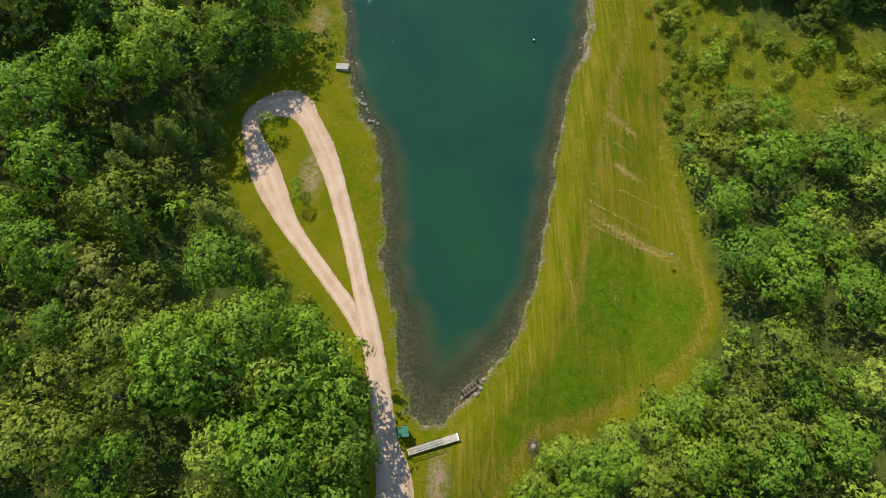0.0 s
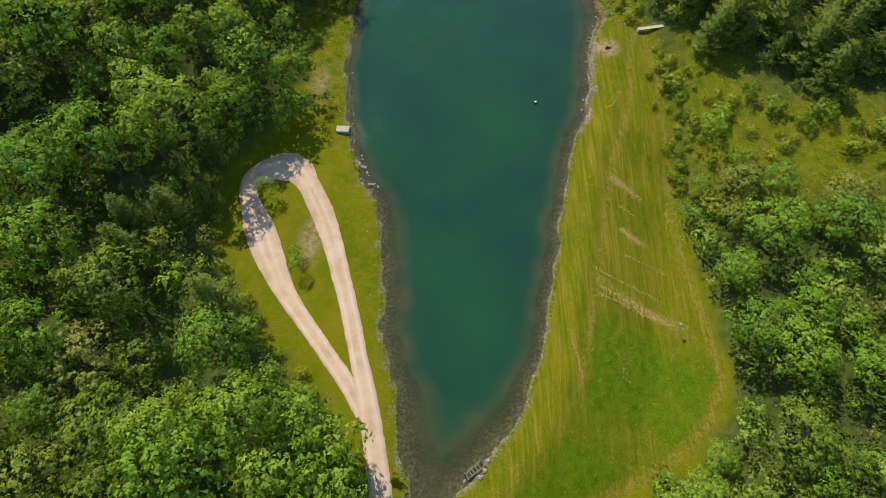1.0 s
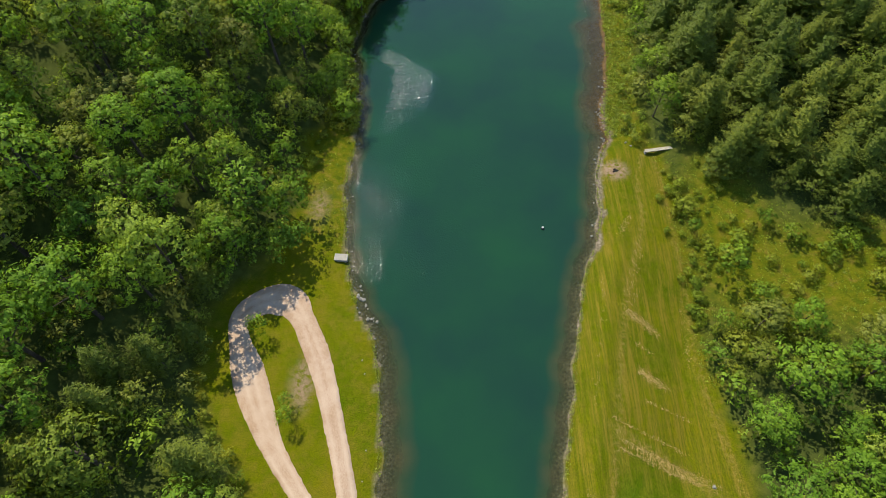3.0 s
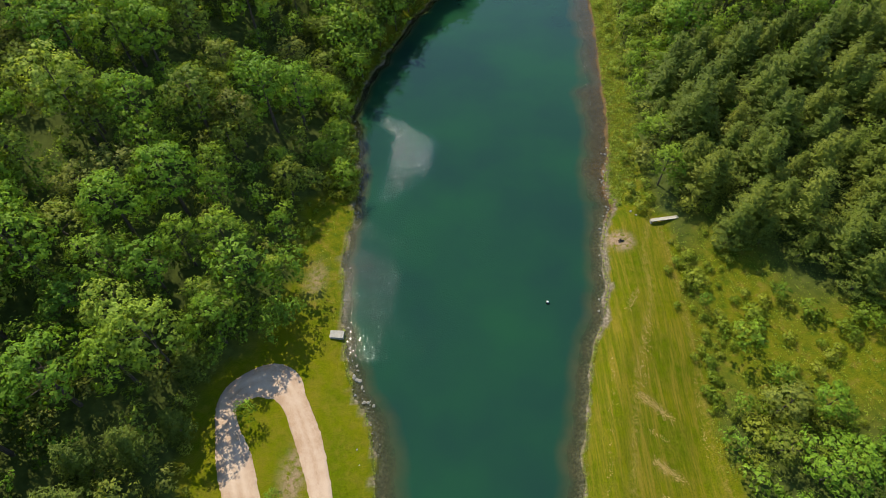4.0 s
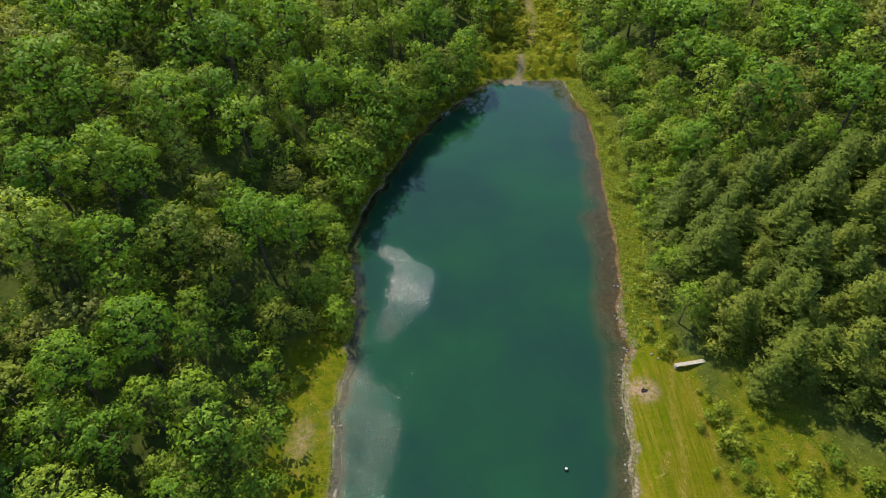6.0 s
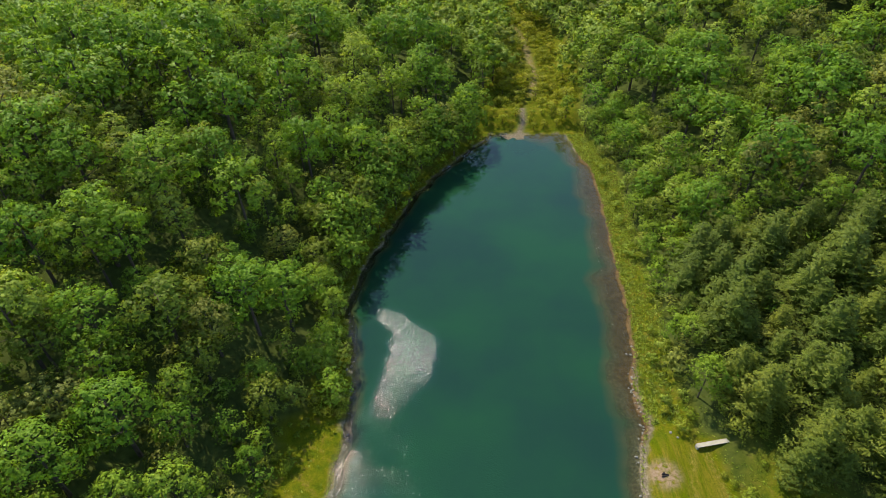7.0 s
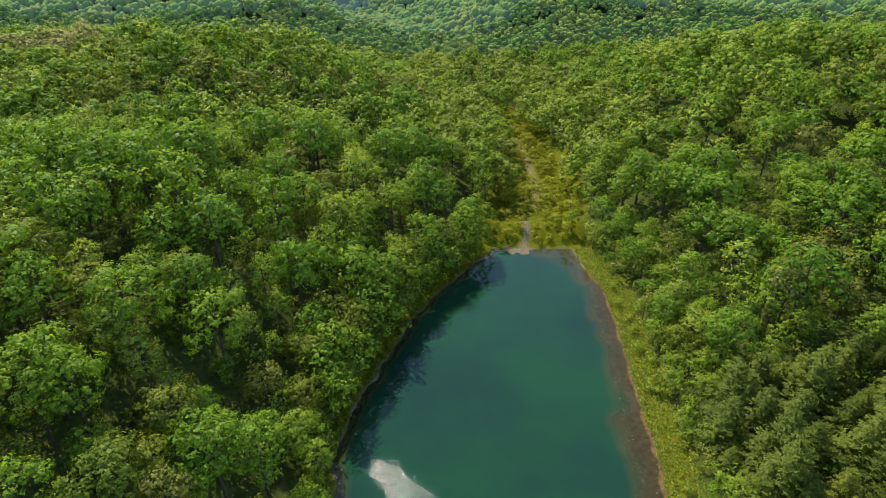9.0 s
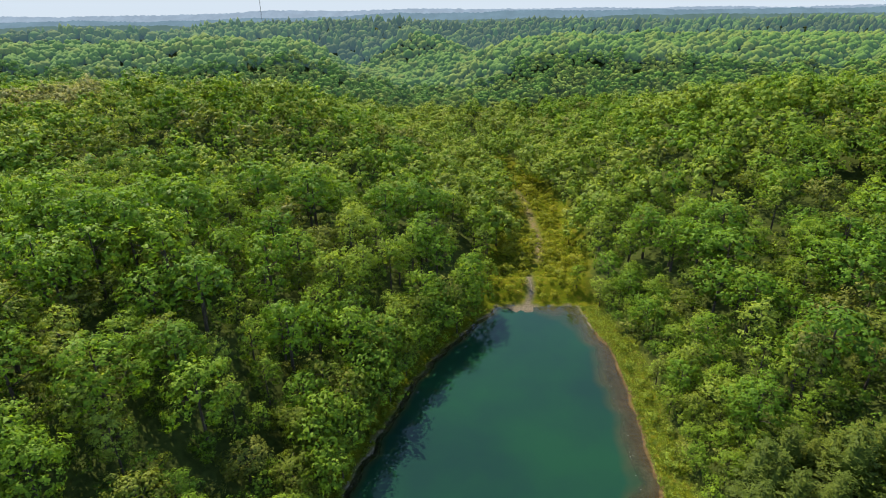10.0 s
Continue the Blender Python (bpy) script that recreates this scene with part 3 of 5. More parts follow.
def rod(bm, a, b, r1, r2=None, seg=8):
    a, b = Vector(a), Vector(b)
    q = (b - a).to_track_quat("Z", "Y").to_matrix().to_4x4()
    bmesh.ops.create_cone(bm, cap_ends=True, segments=seg, radius1=r1, radius2=r1 if r2 is None else r2, depth=(b - a).length, matrix=Matrix.Translation((a + b) / 2) @ q)


def thing(name, at, turn=0.0, label="", category="", group="", kind=""):
    ob = new(name)
    ob.empty_display_size = 0.2
    ob.matrix_basis = pose(*at, 0, 0, turn)
    return tagged(ob, label, category, group, kind)


def part(name, bm, material, parent, label=""):
    me = bpy.data.meshes.new(name)
    bm.to_mesh(me)
    bm.free()
    me.materials.append(material)
    ob = new(name, me)
    ob.parent = parent
    return tagged(ob, label)


def made(*shapes):
    """A bmesh out of (builder, arguments...) rows."""
    bm = bmesh.new()
    for f, *a in shapes:
        f(bm, *a)
    return bm


def height(x, y):
    return float(land(np.array([x]), np.array([y]))[0])


# ------------------------------------------------------------------ trees
bm_ = bmesh.new()
bmesh.ops.create_icosphere(bm_, subdivisions=1, radius=1.0)
BALL = np.array([v.co[:] for v in bm_.verts]), np.array([[v.index for v in f.verts] for f in bm_.faces])
bm_.free()


def sprays(rng, centre, normal, size, narrow=0.6, droop=0.25):
    """Leaf sprays, one small triangle each, at centres facing along normals."""
    n = len(centre)
    normal = normal / np.linalg.norm(normal, axis=1, keepdims=True)
    t = rng.normal(size=(n, 3))
    t -= normal * np.sum(t * normal, axis=1, keepdims=True)
    t /= np.linalg.norm(t, axis=1, keepdims=True)
    b = np.cross(normal, t)
    a = (size * rng.uniform(0.6, 1.3, n))[:, None]
    w = a * narrow * rng.uniform(0.7, 1.3, n)[:, None]
    return np.stack([centre + t * a * 1.2 - normal * a * droop, centre - t * a * 0.6 - b * w, centre - t * a * 0.6 + b * w], axis=1)


def leafy_crown(seed, R, H, base, boughs, tufts_each, per, size, knot=0.12, fill=12, core=0.0):
    """A crown of boughs, each set with small tufts of leaves, and larger sprays in the shaded inside.
    Returns the sprays, the way each faces as foliage, and the closed cores of the boughs."""
    rng = np.random.default_rng(seed)
    out, ways, core_p, core_f, core_n = [], [], [np.zeros((0, 3))], [np.zeros((0, 3), int)], [np.zeros((0, 3))]
    mid, shape = np.array((0, 0, base + H * 0.5)), np.array((R, R, H * 0.5))

    def inner(centre, reach, n, big):
        e = rng.normal(size=(n, 3))
        e *= (rng.uniform(0.2, 1, (n, 1)) ** 0.5) / np.linalg.norm(e, axis=1, keepdims=True)
        at = centre + e * reach
        out.append(sprays(rng, at, e + 0.5 * rng.normal(size=(n, 3)) + np.array((0, 0, 0.6)), big, 0.75))
        ways.append(0.5 * e + (at - mid) / shape + np.array((0, 0, 0.2)))

    if fill:
        inner(mid, np.array((R * 0.62, R * 0.62, H * 0.36)), fill * 2, size * 2.0)
    for i in range(boughs):
        c = 1 - 1.36 * (i + 0.3) / boughs
        a = 2.39996 * i + rng.uniform(-0.5, 0.5)
        s = math.sqrt(max(0, 1 - c * c))
        way = np.array((s * math.cos(a), s * math.sin(a), c))
        k = rng.uniform(0.52, 0.86)
        centre = way * np.array((R * k, R * k, H * 0.5 * k)) + mid
        r = R * rng.uniform(0.26, 0.42) * (14 / boughs) ** 0.4
        flat = np.array((1, 1, rng.uniform(0.65, 0.9)))
        if fill:
            inner(centre, r * 0.72 * flat, fill, size * 1.55)
        if core:
            core_f.append(BALL[1] + 12 * (len(core_p) - 1))
            core_p.append(BALL[0] * r * core * rng.uniform(0.75, 1.12, (12, 1)) * flat + centre)
            core_n.append(0.8 * BALL[0] + 0.6 * (core_p[-1] - mid) / shape)
        n = max(2, int(tufts_each * rng.uniform(0.8, 1.2) * (r / (0.34 * R)) ** 1.6))
        d = rng.normal(size=(n * 4 + 4, 3))
        d /= np.linalg.norm(d, axis=1, keepdims=True)
        d = d[(d @ (way + np.array((0, 0, 0.6)))) > -0.1][:n]
        q = R * knot * rng.uniform(0.6, 1.35, (len(d), 1, 1))
        knots = (centre + d * (r * rng.uniform(0.8, 1.15, (len(d), 1))) * flat)[:, None, :]
        e = rng.normal(size=(len(d), per, 3))
        e /= np.linalg.norm(e, axis=2, keepdims=True)
        e = e + 0.55 * d[:, None, :]
        pts = knots + e * q * np.array((1, 1, 0.8)) * rng.uniform(0.5, 1.0, (len(d), per, 1))
        face = (pts - mid) / shape
        nor = 0.9 * e + 0.6 * d[:, None, :] + 0.8 * face + 0.25 * rng.normal(size=e.shape) + np.array((0, 0, 0.2))
        out.append(sprays(rng, pts.reshape(-1, 3), nor.reshape(-1, 3), size))
        ways.append((0.75 * e + 0.75 * d[:, None, :] + 0.6 * face).reshape(-1, 3))
    return np.concatenate(out), (np.concatenate(core_p), np.concatenate(core_f)), np.concatenate(ways), np.concatenate(core_n)


def far_crown(seed, R, H, lumps, point=0.0):
    """A far treetop, a few pixels wide: uneven lumps, open below; point draws them up to a pine's tip."""
    rng = np.random.default_rng(seed)
    ps, fs = [], []
    for i in range(lumps):
        a, k = 2.4 * i + rng.uniform(-0.4, 0.4), 0.0 if lumps == 1 else rng.uniform(0.3, 0.55)
        p = BALL[0] * rng.uniform(0.75, 1.2, (12, 1)) * np.array((1, 1, H / R * 0.5)) * R * (1.0 if lumps == 1 else rng.uniform(0.5, 0.75))
        up = np.clip(p[:, 2:] / H * 2, -1, 1)
        p[:, :2] *= 1 - point * (up + 1) * 0.45
        ps.append(p + np.array((math.cos(a) * R * k, math.sin(a) * R * k, H * (0.5 + 0.1 * rng.uniform(-1, 1)))))
        fs.append(BALL[1] + 12 * i)
    tip = ps[0][:1]
    leaf = np.stack([tip + rng.normal(size=(1, 3)) * R * 0.3 for _ in range(3)], axis=1)
    return leaf, (np.concatenate(ps), np.concatenate(fs)), np.array(((0, 0, 1.0),)), np.tile(BALL[0], (lumps, 1))


def pine_crown(seed, R, H, base, whorls, branches, per, size):
    """Whorls of level boughs, wide below and short above."""
    rng = np.random.default_rng(seed)
    pts, nor = [], []
    for k in range(whorls):
        t = (k + rng.uniform(0, 0.4)) / whorls
        z = base + (H - base) * t
        reach = R * (1 - t) ** 0.7 * rng.uniform(0.85, 1.1) + 0.3
        for j in range(branches):
            a = 2 * math.pi * (j + rng.uniform(-0.3, 0.3)) / branches + k * 1.1
            l = reach * rng.uniform(0.65, 1.2)
            m = max(4, int(per * l / R))
            u = np.sqrt(rng.uniform(0.03, 1, m))
            side = rng.normal(size=m) * 0.11 * l
            x, y = np.cos(a) * u * l - np.sin(a) * side, np.sin(a) * u * l + np.cos(a) * side
            zz = z + 0.14 * l * u**2 + 0.14 * rng.normal(size=m)
            pts.append(np.column_stack([x, y, zz]))
            nor.append(np.column_stack([0.5 * np.cos(a) * u, 0.5 * np.sin(a) * u, np.full(m, 0.9)]) + 0.4 * rng.normal(size=(m, 3)))
    cone = BALL[0] * np.array((R * 0.45, R * 0.45, (H - base) * 0.5)) * rng.uniform(0.7, 1.1, (12, 1))
    cone[:, :2] *= np.clip(1 - cone[:, 2:] / (H - base) * 1.6, 0.15, 1.6)
    pts, nor = np.concatenate(pts), np.concatenate(nor)
    return sprays(rng, pts, nor, size, 0.34, 0.1), (cone + np.array((0, 0, (H + base) / 2 - 0.6)), BALL[1]), nor + np.column_stack([pts[:, :2] / R, np.zeros(len(pts))]) * 0.7, BALL[0]


def trunk_mesh(seed, H, r, lean=0.3, limbs=3):
    """A tapered trunk with limbs that reach up into the crown."""
    rng = np.random.default_rng(seed + 50)
    bm = bmesh.new()
    top = Vector((rng.uniform(-lean, lean), rng.uniform(-lean, lean), H * 0.82))
    mid = top * 0.45
    rod(bm, (0, 0, -0.6), mid, r * 1.25, r * 0.8, 6)
    rod(bm, mid, top, r * 0.8, r * 0.25, 5)
    for i in range(limbs):
        a = 2.4 * i + rng.uniform(-0.4, 0.4)
        s = mid.lerp(top, rng.uniform(0.0, 0.7))
        l = H * rng.uniform(0.16, 0.26)
        rod(bm, s, s + Vector((math.cos(a) * l, math.sin(a) * l, l * 0.7)), r * 0.4, r * 0.12, 4)
    me = bpy.data.meshes.new("trunk")
    bm.to_mesh(me)
    bm.free()
    me.materials.append(bark)
    return me


def tree_model(name, crown, H, r, material, label, group, limbs=3, seed=1):
    """One tree to be copied: an Empty with trunk and crown."""
    root = tagged(new(name), label, "tree" if "shrub" not in name else "shrub", group)
    root.empty_display_size = 0.5
    t = new("trunk", trunk_mesh(seed, H, r, 0.3, limbs))
    t.parent = root
    c = new("crown", loose_mesh("crown", crown[0], material, core=crown[1], ways=crown[2], core_ways=crown[3]))
    c.parent = root
    return root


MODELS = {"maple": [], "oak": [], "poplar": [], "pine": [], "shrub": [], "willow": [], "pale": []}
LIGHT = {"maple": [], "oak": [], "poplar": []}  # the same trees with fewer, larger sprays, for the far end of the pond
for s in range(5):
    MODELS["maple"].append(tree_model("maple_tree", leafy_crown(s, 5.0, 13.8, 3.0, 17, 19, 9, 0.235, 0.098, 12), 16.5, 0.26, leaf_maple, "leafy green maple tree in the woods", "woodland maples", seed=s))
    MODELS["oak"].append(tree_model("oak_tree", leafy_crown(s + 10, 5.4, 12.8, 3.4, 17, 19, 9, 0.24, 0.092, 12), 16, 0.3, leaf_oak, "olive green oak tree in new leaf", "woodland oaks", seed=s + 10))
for s in range(4):
    MODELS["poplar"].append(tree_model("poplar_tree", leafy_crown(s + 20, 4.3, 14.6, 2.6, 18, 18, 9, 0.21, 0.1, 12), 17, 0.2, leaf_poplar, "bright yellow-green poplar tree", "woodland poplars", seed=s + 20))
    MODELS["pine"].append(tree_model("pine_tree", pine_crown(s + 30, 4.1, 18.5, 1.8, 15, 8, 36, 0.31), 18.5, 0.24, leaf_pine, "dark white pine with level boughs", "pines beside the pond", 0, s + 30))
    MODELS["shrub"].append(tree_model("shrub", leafy_crown(s + 40, 1.7, 2.9, 0.3, 7, 8, 6, 0.16, 0.16, 6), 2.2, 0.06, leaf_shrub, "leafy green shrub in rough grass", "shrubs beside the clearings", 4, s + 40))
    MODELS["willow"].append(tree_model("willow_shrub", leafy_crown(s + 50, 2.2, 4.6, 0.4, 7, 8, 6, 0.2, 0.16, 6), 3.8, 0.08, leaf_willow, "yellow-green willow shrub near water", "willows round the water", 4, s + 50))
    LIGHT["maple"].append(tree_model("maple_tree", leafy_crown(s + 110, 5.0, 15.0, 1.8, 16, 13, 6, 0.3, 0.1, 10), 16.5, 0.26, leaf_maple, "leafy green maple tree on the far slope", "woodland maples", seed=s + 110))
    LIGHT["oak"].append(tree_model("oak_tree", leafy_crown(s + 120, 5.4, 13.8, 2.4, 16, 13, 6, 0.31, 0.095, 10), 16, 0.3, leaf_oak, "olive green oak tree on the far slope", "woodland oaks", seed=s + 120))
    LIGHT["poplar"].append(tree_model("poplar_tree", leafy_crown(s + 130, 4.3, 15.6, 1.6, 17, 12, 6, 0.27, 0.1, 10), 17, 0.2, leaf_poplar, "bright yellow-green poplar tree on the far slope", "woodland poplars", seed=s + 130))
MODELS["pale"].append(tree_model("flowering_tree", leafy_crown(60, 4.0, 9.0, 6.5, 16, 16, 8, 0.21), 15.5, 0.22, leaf_pale, "pale cream-green tree in fresh leaf", "pale trees", seed=60))
LIMIT = {"maple": 300, "oak": 260, "poplar": 280, "pine": 300, "shrub": 300, "willow": 300, "pale": 12}
used = {k: 0 for k in MODELS}
set_out = {}
rng = np.random.default_rng(11)
BUSHES = []  # shrubs past their limit
REST = []  # trees for the joined woods: kind, x, y, scale, tone


def pine_zone(x, y):
    return 86 < y < 152 and np.interp(y, (86, 95, 108, 120, 132, 145, 152), (60, 53, 48.5, 46, 44.5, 48, 54)) < x < np.interp(y, (86, 110, 152), (84, 102, 108))


def plant(kind, x, y, size=1.0, wide=1.0, z=None):
    """Set one tree of a kind, turned at random; past the limit it joins the woods."""
    if kind not in ("pine", "shrub") and (pine_zone(x, y) or (37 < x < 50 and 100 < y < 112)):
        return
    k = used[kind]
    if k >= LIMIT[kind]:
        tone = {"maple": rng.uniform(0.24, 0.52), "oak": rng.uniform(0.56, 0.75), "poplar": rng.uniform(0.78, 0.93), "pine": rng.uniform(0, 0.19), "shrub": rng.uniform(0.7, 0.9), "willow": rng.uniform(0.86, 0.95), "pale": 1.0}[kind]
        (BUSHES if kind in ("shrub", "willow") else REST).append((x, y, size, tone))
        return
    used[kind] = k + 1
    pool = LIGHT[kind] if y > 165 and kind in LIGHT else MODELS[kind]
    set_out[id(pool)] = n = set_out.get(id(pool), -1) + 1
    model = pool[n % len(pool)]
    z = height(x, y) if z is None else z
    m = Matrix.LocRotScale((x, y, z), Euler((0, 0, float(rng.uniform(0, 6.28)))), (size * wide, size * wide, size))
    if n < len(pool):
        model.matrix_basis = m
    else:
        copy_thing(model, m)


def scatter(x0, x1, y0, y1, step, jitter=0.42):
    xs, ys_ = np.meshgrid(np.arange(x0, x1, step), np.arange(y0, y1, step))
    xs = xs + step * 0.5 * (np.arange(len(xs))[:, None] % 2)
    xs, ys_ = xs.ravel(), ys_.ravel()
    return xs + rng.uniform(-jitter, jitter, len(xs)) * step, ys_ + rng.uniform(-jitter, jitter, len(xs)) * step


tx, ty = scatter(-140, 148, -18, 268, 8.3)
od, vd = away(OPEN, tx, ty), away(VALLEY, tx, ty, False)
tz = land(tx, ty)
patchy = fbm(tx, ty, 45, 21, 3)
order = np.argsort(np.hypot(tx, ty - np.clip(ty, 10, 110)))
for i in order:
    x, y, o = float(tx[i]), float(ty[i]), float(od[i])
    if o < 2.4 or (-35 < x < -28 and 74 < y < 82) or (y > 222 and vd[i] < 14) or abs(x) > 0.92 * max(y - 5, 0) + 75:
        continue
    u, z = rng.uniform(), float(tz[i])
    east_side = x > 20
    if east_side and (((x - 70) / 17) ** 2 + ((y - 75) / 11) ** 2 < 1 or (x < 60 and 67 < y < 108)):
        continue
    edge = 1.0 if o > 9 or (x < 0 and 68 < y < 92) or (x < 0 and y < 28) else 0.82 if o > 5 else 0.66
    if east_side and y < 68:
        kind = "maple" if u < 0.5 else "oak" if u < 0.78 else "poplar"
        plant(kind, x, y, rng.uniform(0.5, 0.72), 1.45, z)
    elif east_side and y >= 140 and o < 26:
        kind = "poplar" if u < 0.5 else "maple" if u < 0.9 else "oak"
        plant(kind, x, y, rng.uniform(0.45, 0.8) if o < 12 else rng.uniform(0.8, 1.1), 1.1, z)
    elif not east_side and 30 < y < 60 and o < 14 and u < 0.45:
        plant("pine", x, y, rng.uniform(0.6, 0.85), 1.3, z)
    else:
        p = patchy[i] + rng.uniform(-0.5, 0.5) - (0.6 if y > 200 and vd[i] < 60 else 0)
        kind = "oak" if p > 0.28 else "maple" if p > -0.42 else "poplar"
        plant(kind, x, y, rng.uniform(0.8, 1.28) * edge, 1.05, z)
# the lower storey, in the gaps and along the edges of the woods
ux, uy = scatter(-90, 105, -6, 264, 13.5)
uo = away(OPEN, ux, uy)
for x, y, o in zip(ux, uy, uo):
    if o < 1.2 or pine_zone(x, y) or (y > 215 and away(VALLEY, np.array([x]), np.array([y]), False)[0] < 21) or (x > 20 and 62 < y < 112 and x < 88) or abs(x) > 0.92 * max(y - 5, 0) + 60:
        continue
    REST.append((float(x), float(y), rng.uniform(0.42, 0.62), rng.choice((0.35, 0.45, 0.5, 0.66, 0.82, 0.9))))
# saplings and brambles on the floor of the woods
vx, vy = scatter(-100, 110, -8, 228, 5.3)
vo = away(OPEN, vx, vy)
FLOOR = [(float(x), float(y), rng.uniform(0.28, 0.62), rng.choice((0.3, 0.42, 0.5, 0.6, 0.7, 0.85))) for x, y, o in zip(vx, vy, vo) if o > 1.0 and not (x > 20 and 62 < y < 110 and x < 88) and abs(x) < 0.92 * max(y - 5, 0) + 60]
for x, y, s in ((-17.6, 20.5, 0.8), (-16.4, 14.5, 0.85), (-15.8, 8.0, 0.9), (-15.4, 1.5, 1.0), (-31.0, 78.5, 0.58), (-28.3, 80.5, 0.55), (-34.5, 80, 0.5), (-38.5, 77, 0.5), (-36.5, 84.5, 0.55), (-32.5, 86, 0.6), (-41.5, 82, 0.55), (-20.0, 24.5, 0.8), (-24, 24, 0.95), (-22, 17, 1.0), (-17.8, 13, 0.95), (-18.5, 5, 1.0), (-17, -3, 1.0), (-25, 10, 1.0), (-30, 18, 1.05)):
    plant("maple", x, y, s, 1.1)
for x, y, s in ((16, 9.0, 0.45), (12.5, 5.0, 0.4), (10.5, 1.0, 0.45), (18, 5.5, 0.5), (25, 7.5, 0.5), (14.5, 8.0, 0.35), (19, 9, 0.42), (24.5, 11, 0.5), (30, 12.5, 0.5), (21, 4, 0.5), (14, 2.5, 0.45), (28, 6, 0.55), (35, 15, 0.55), (39, 20, 0.55), (34, 8, 0.6), (41, 13, 0.6)):
    plant("poplar", x, y, s, 1.6)
plant("pale", 69.6, 164.5, 1.2, 0.85)
for kind, x, y, s_, w_ in (("poplar", -30.2, 137.5, 0.72, 1.3), ("poplar", -27.2, 119.5, 0.74, 1.25), ("willow", -24.6, 156.0, 1.3, 1.1), ("maple", -35.4, 85.0, 1.1, 1.1), ("oak", -43.0, 118.5, 1.0, 1.0),
                           ("maple", -30.6, 81.5, 0.55, 1.3), ("maple", -29.3, 89.5, 0.75, 1.1), ("oak", -38.5, 79.0, 0.7, 1.2), ("pine", -42.2, 71.5, 0.62, 1.4), ("pine", -42.6, 62.0, 0.62, 1.4)):
    plant(kind, x, y, s_, w_)
for x, y, s_ in ((-32.2, 64.4, 0.37), (-25.5, 49.6, 0.33), (-26.2, 52.2, 0.24)):
    plant("maple", x, y, s_, 1.35)
for x, y, s_ in ((-14.8, 15.0, 1.0), (-14.4, 9.5, 1.0), (-15.2, 20.6, 0.95)):
    plant("maple", x, y, s_, 1.0)
px_, py_ = scatter(42, 108, 86, 152, 5.4, 0.62)
for x, y in zip(px_, py_):
    if pine_zone(x, y):
        plant("pine", float(x), float(y), rng.uniform(0.62, 1.2), 1.15)
# trees that lean over the west shore
for y in np.arange(113.5, 143, 2.9):
    x = float(west_bank(np.array([y]))[0]) - rng.uniform(2.4, 5.0)
    plant("poplar" if rng.uniform() < 0.4 else "maple", x, float(y), rng.uniform(0.42, 0.72), 1.15)
for y in np.arange(148, 220, 3.3):
    x = float(west_bank(np.array([y]))[0])
    plant("poplar" if rng.uniform() < 0.3 else "maple", x - rng.uniform(1.2, 3.0), float(y), rng.uniform(0.7, 1.0), 0.9)
    plant("maple" if rng.uniform() < 0.6 else "oak", x - rng.uniform(5.0, 8.5), float(y), rng.uniform(0.95, 1.2), 0.95)
for y in np.arange(112, 221, 1.35):
    x = float(west_bank(np.array([y]))[0]) - rng.uniform(0.2, 2.2)
    plant("shrub", x, float(y), rng.uniform(0.35, 0.7), 1.15)
# young growth on the east shore, between the bank and the tall trees
yx, yy = scatter(40, 66, 128, 226, 3.9)
yo = away(OPEN, yx, yy)
for x, y, o in zip(yx, yy, yo):
    if 0.5 < o < 14 and not (46 < x and y < 140):
        plant("poplar" if rng.uniform() < 0.55 else "maple", float(x), float(y), rng.uniform(0.32, 0.55) + 0.012 * o, 1.35)
sx, sy = scatter(6, 56, 219, 372, 3.1)
for x, y in zip(sx, sy):
    v = away(VALLEY, np.array([x]), np.array([y]), False)[0]
    if 1.8 < v < 14 and rng.uniform() < 0.8 and not (13 < x < 26.5 and y < 227.5) and away(SHORE, np.array([x]), np.array([y]))[0] > 2.2:
        plant("willow", float(x), float(y), rng.uniform(0.3, 0.6) if y < 240 else rng.uniform(0.4, 0.95), 1.2)
# shrubs of the rough strip east of the meadow and the fringe of the woods
sx, sy = scatter(41.5, 84, 58, 116, 2.9)
for x, y in zip(sx, sy):
    dense = fbm(np.array([x]), np.array([y]), 14, 31, 2)[0]
    if dense > -0.15 and (x < 58 or dense > 0.1) and not pine_zone(x - 4, y) and not (37 < x < 49 and 101 < y < 111):
        plant("shrub", float(x), float(y), rng.uniform(0.5, 1.15) * (1.5 if dense > 0.6 else 1.0), 1.1)
for x, y, s in ((54.6, 71.5, 1.8), (47.5, 82, 1.7), (62, 83, 1.5), (66.5, 80, 1.3), (74, 83, 1.2), (58, 63.5, 2.3), (38.6, 108.6, 1.1), (47.5, 107.5, 2.0), (57, 66, 1.6)):
    plant("shrub", x, y, s, 1.0)
for x, y, s, w in ((48.8, 77.0, 0.6, 1.3), (52.4, 70.4, 0.46, 1.35), (45.2, 86.0, 0.3, 1.3), (46.0, 67.0, 0.36, 1.4), (70.5, 79.5, 0.28, 1.5), (58.0, 86.5, 0.3, 1.3)):
    plant("maple", x, y, s, w)
for y in np.arange(66, 101, 1.5):
    x = float(np.interp(y, ey, ee)) + rng.uniform(-0.2, 3.2)
    plant("shrub", x, float(y), rng.uniform(0.45, 0.95), 1.1)
sx, sy = scatter(-29, 50, 112, 222, 3.1)
so, ss = away(OPEN, sx, sy), away(SHORE, sx, sy)
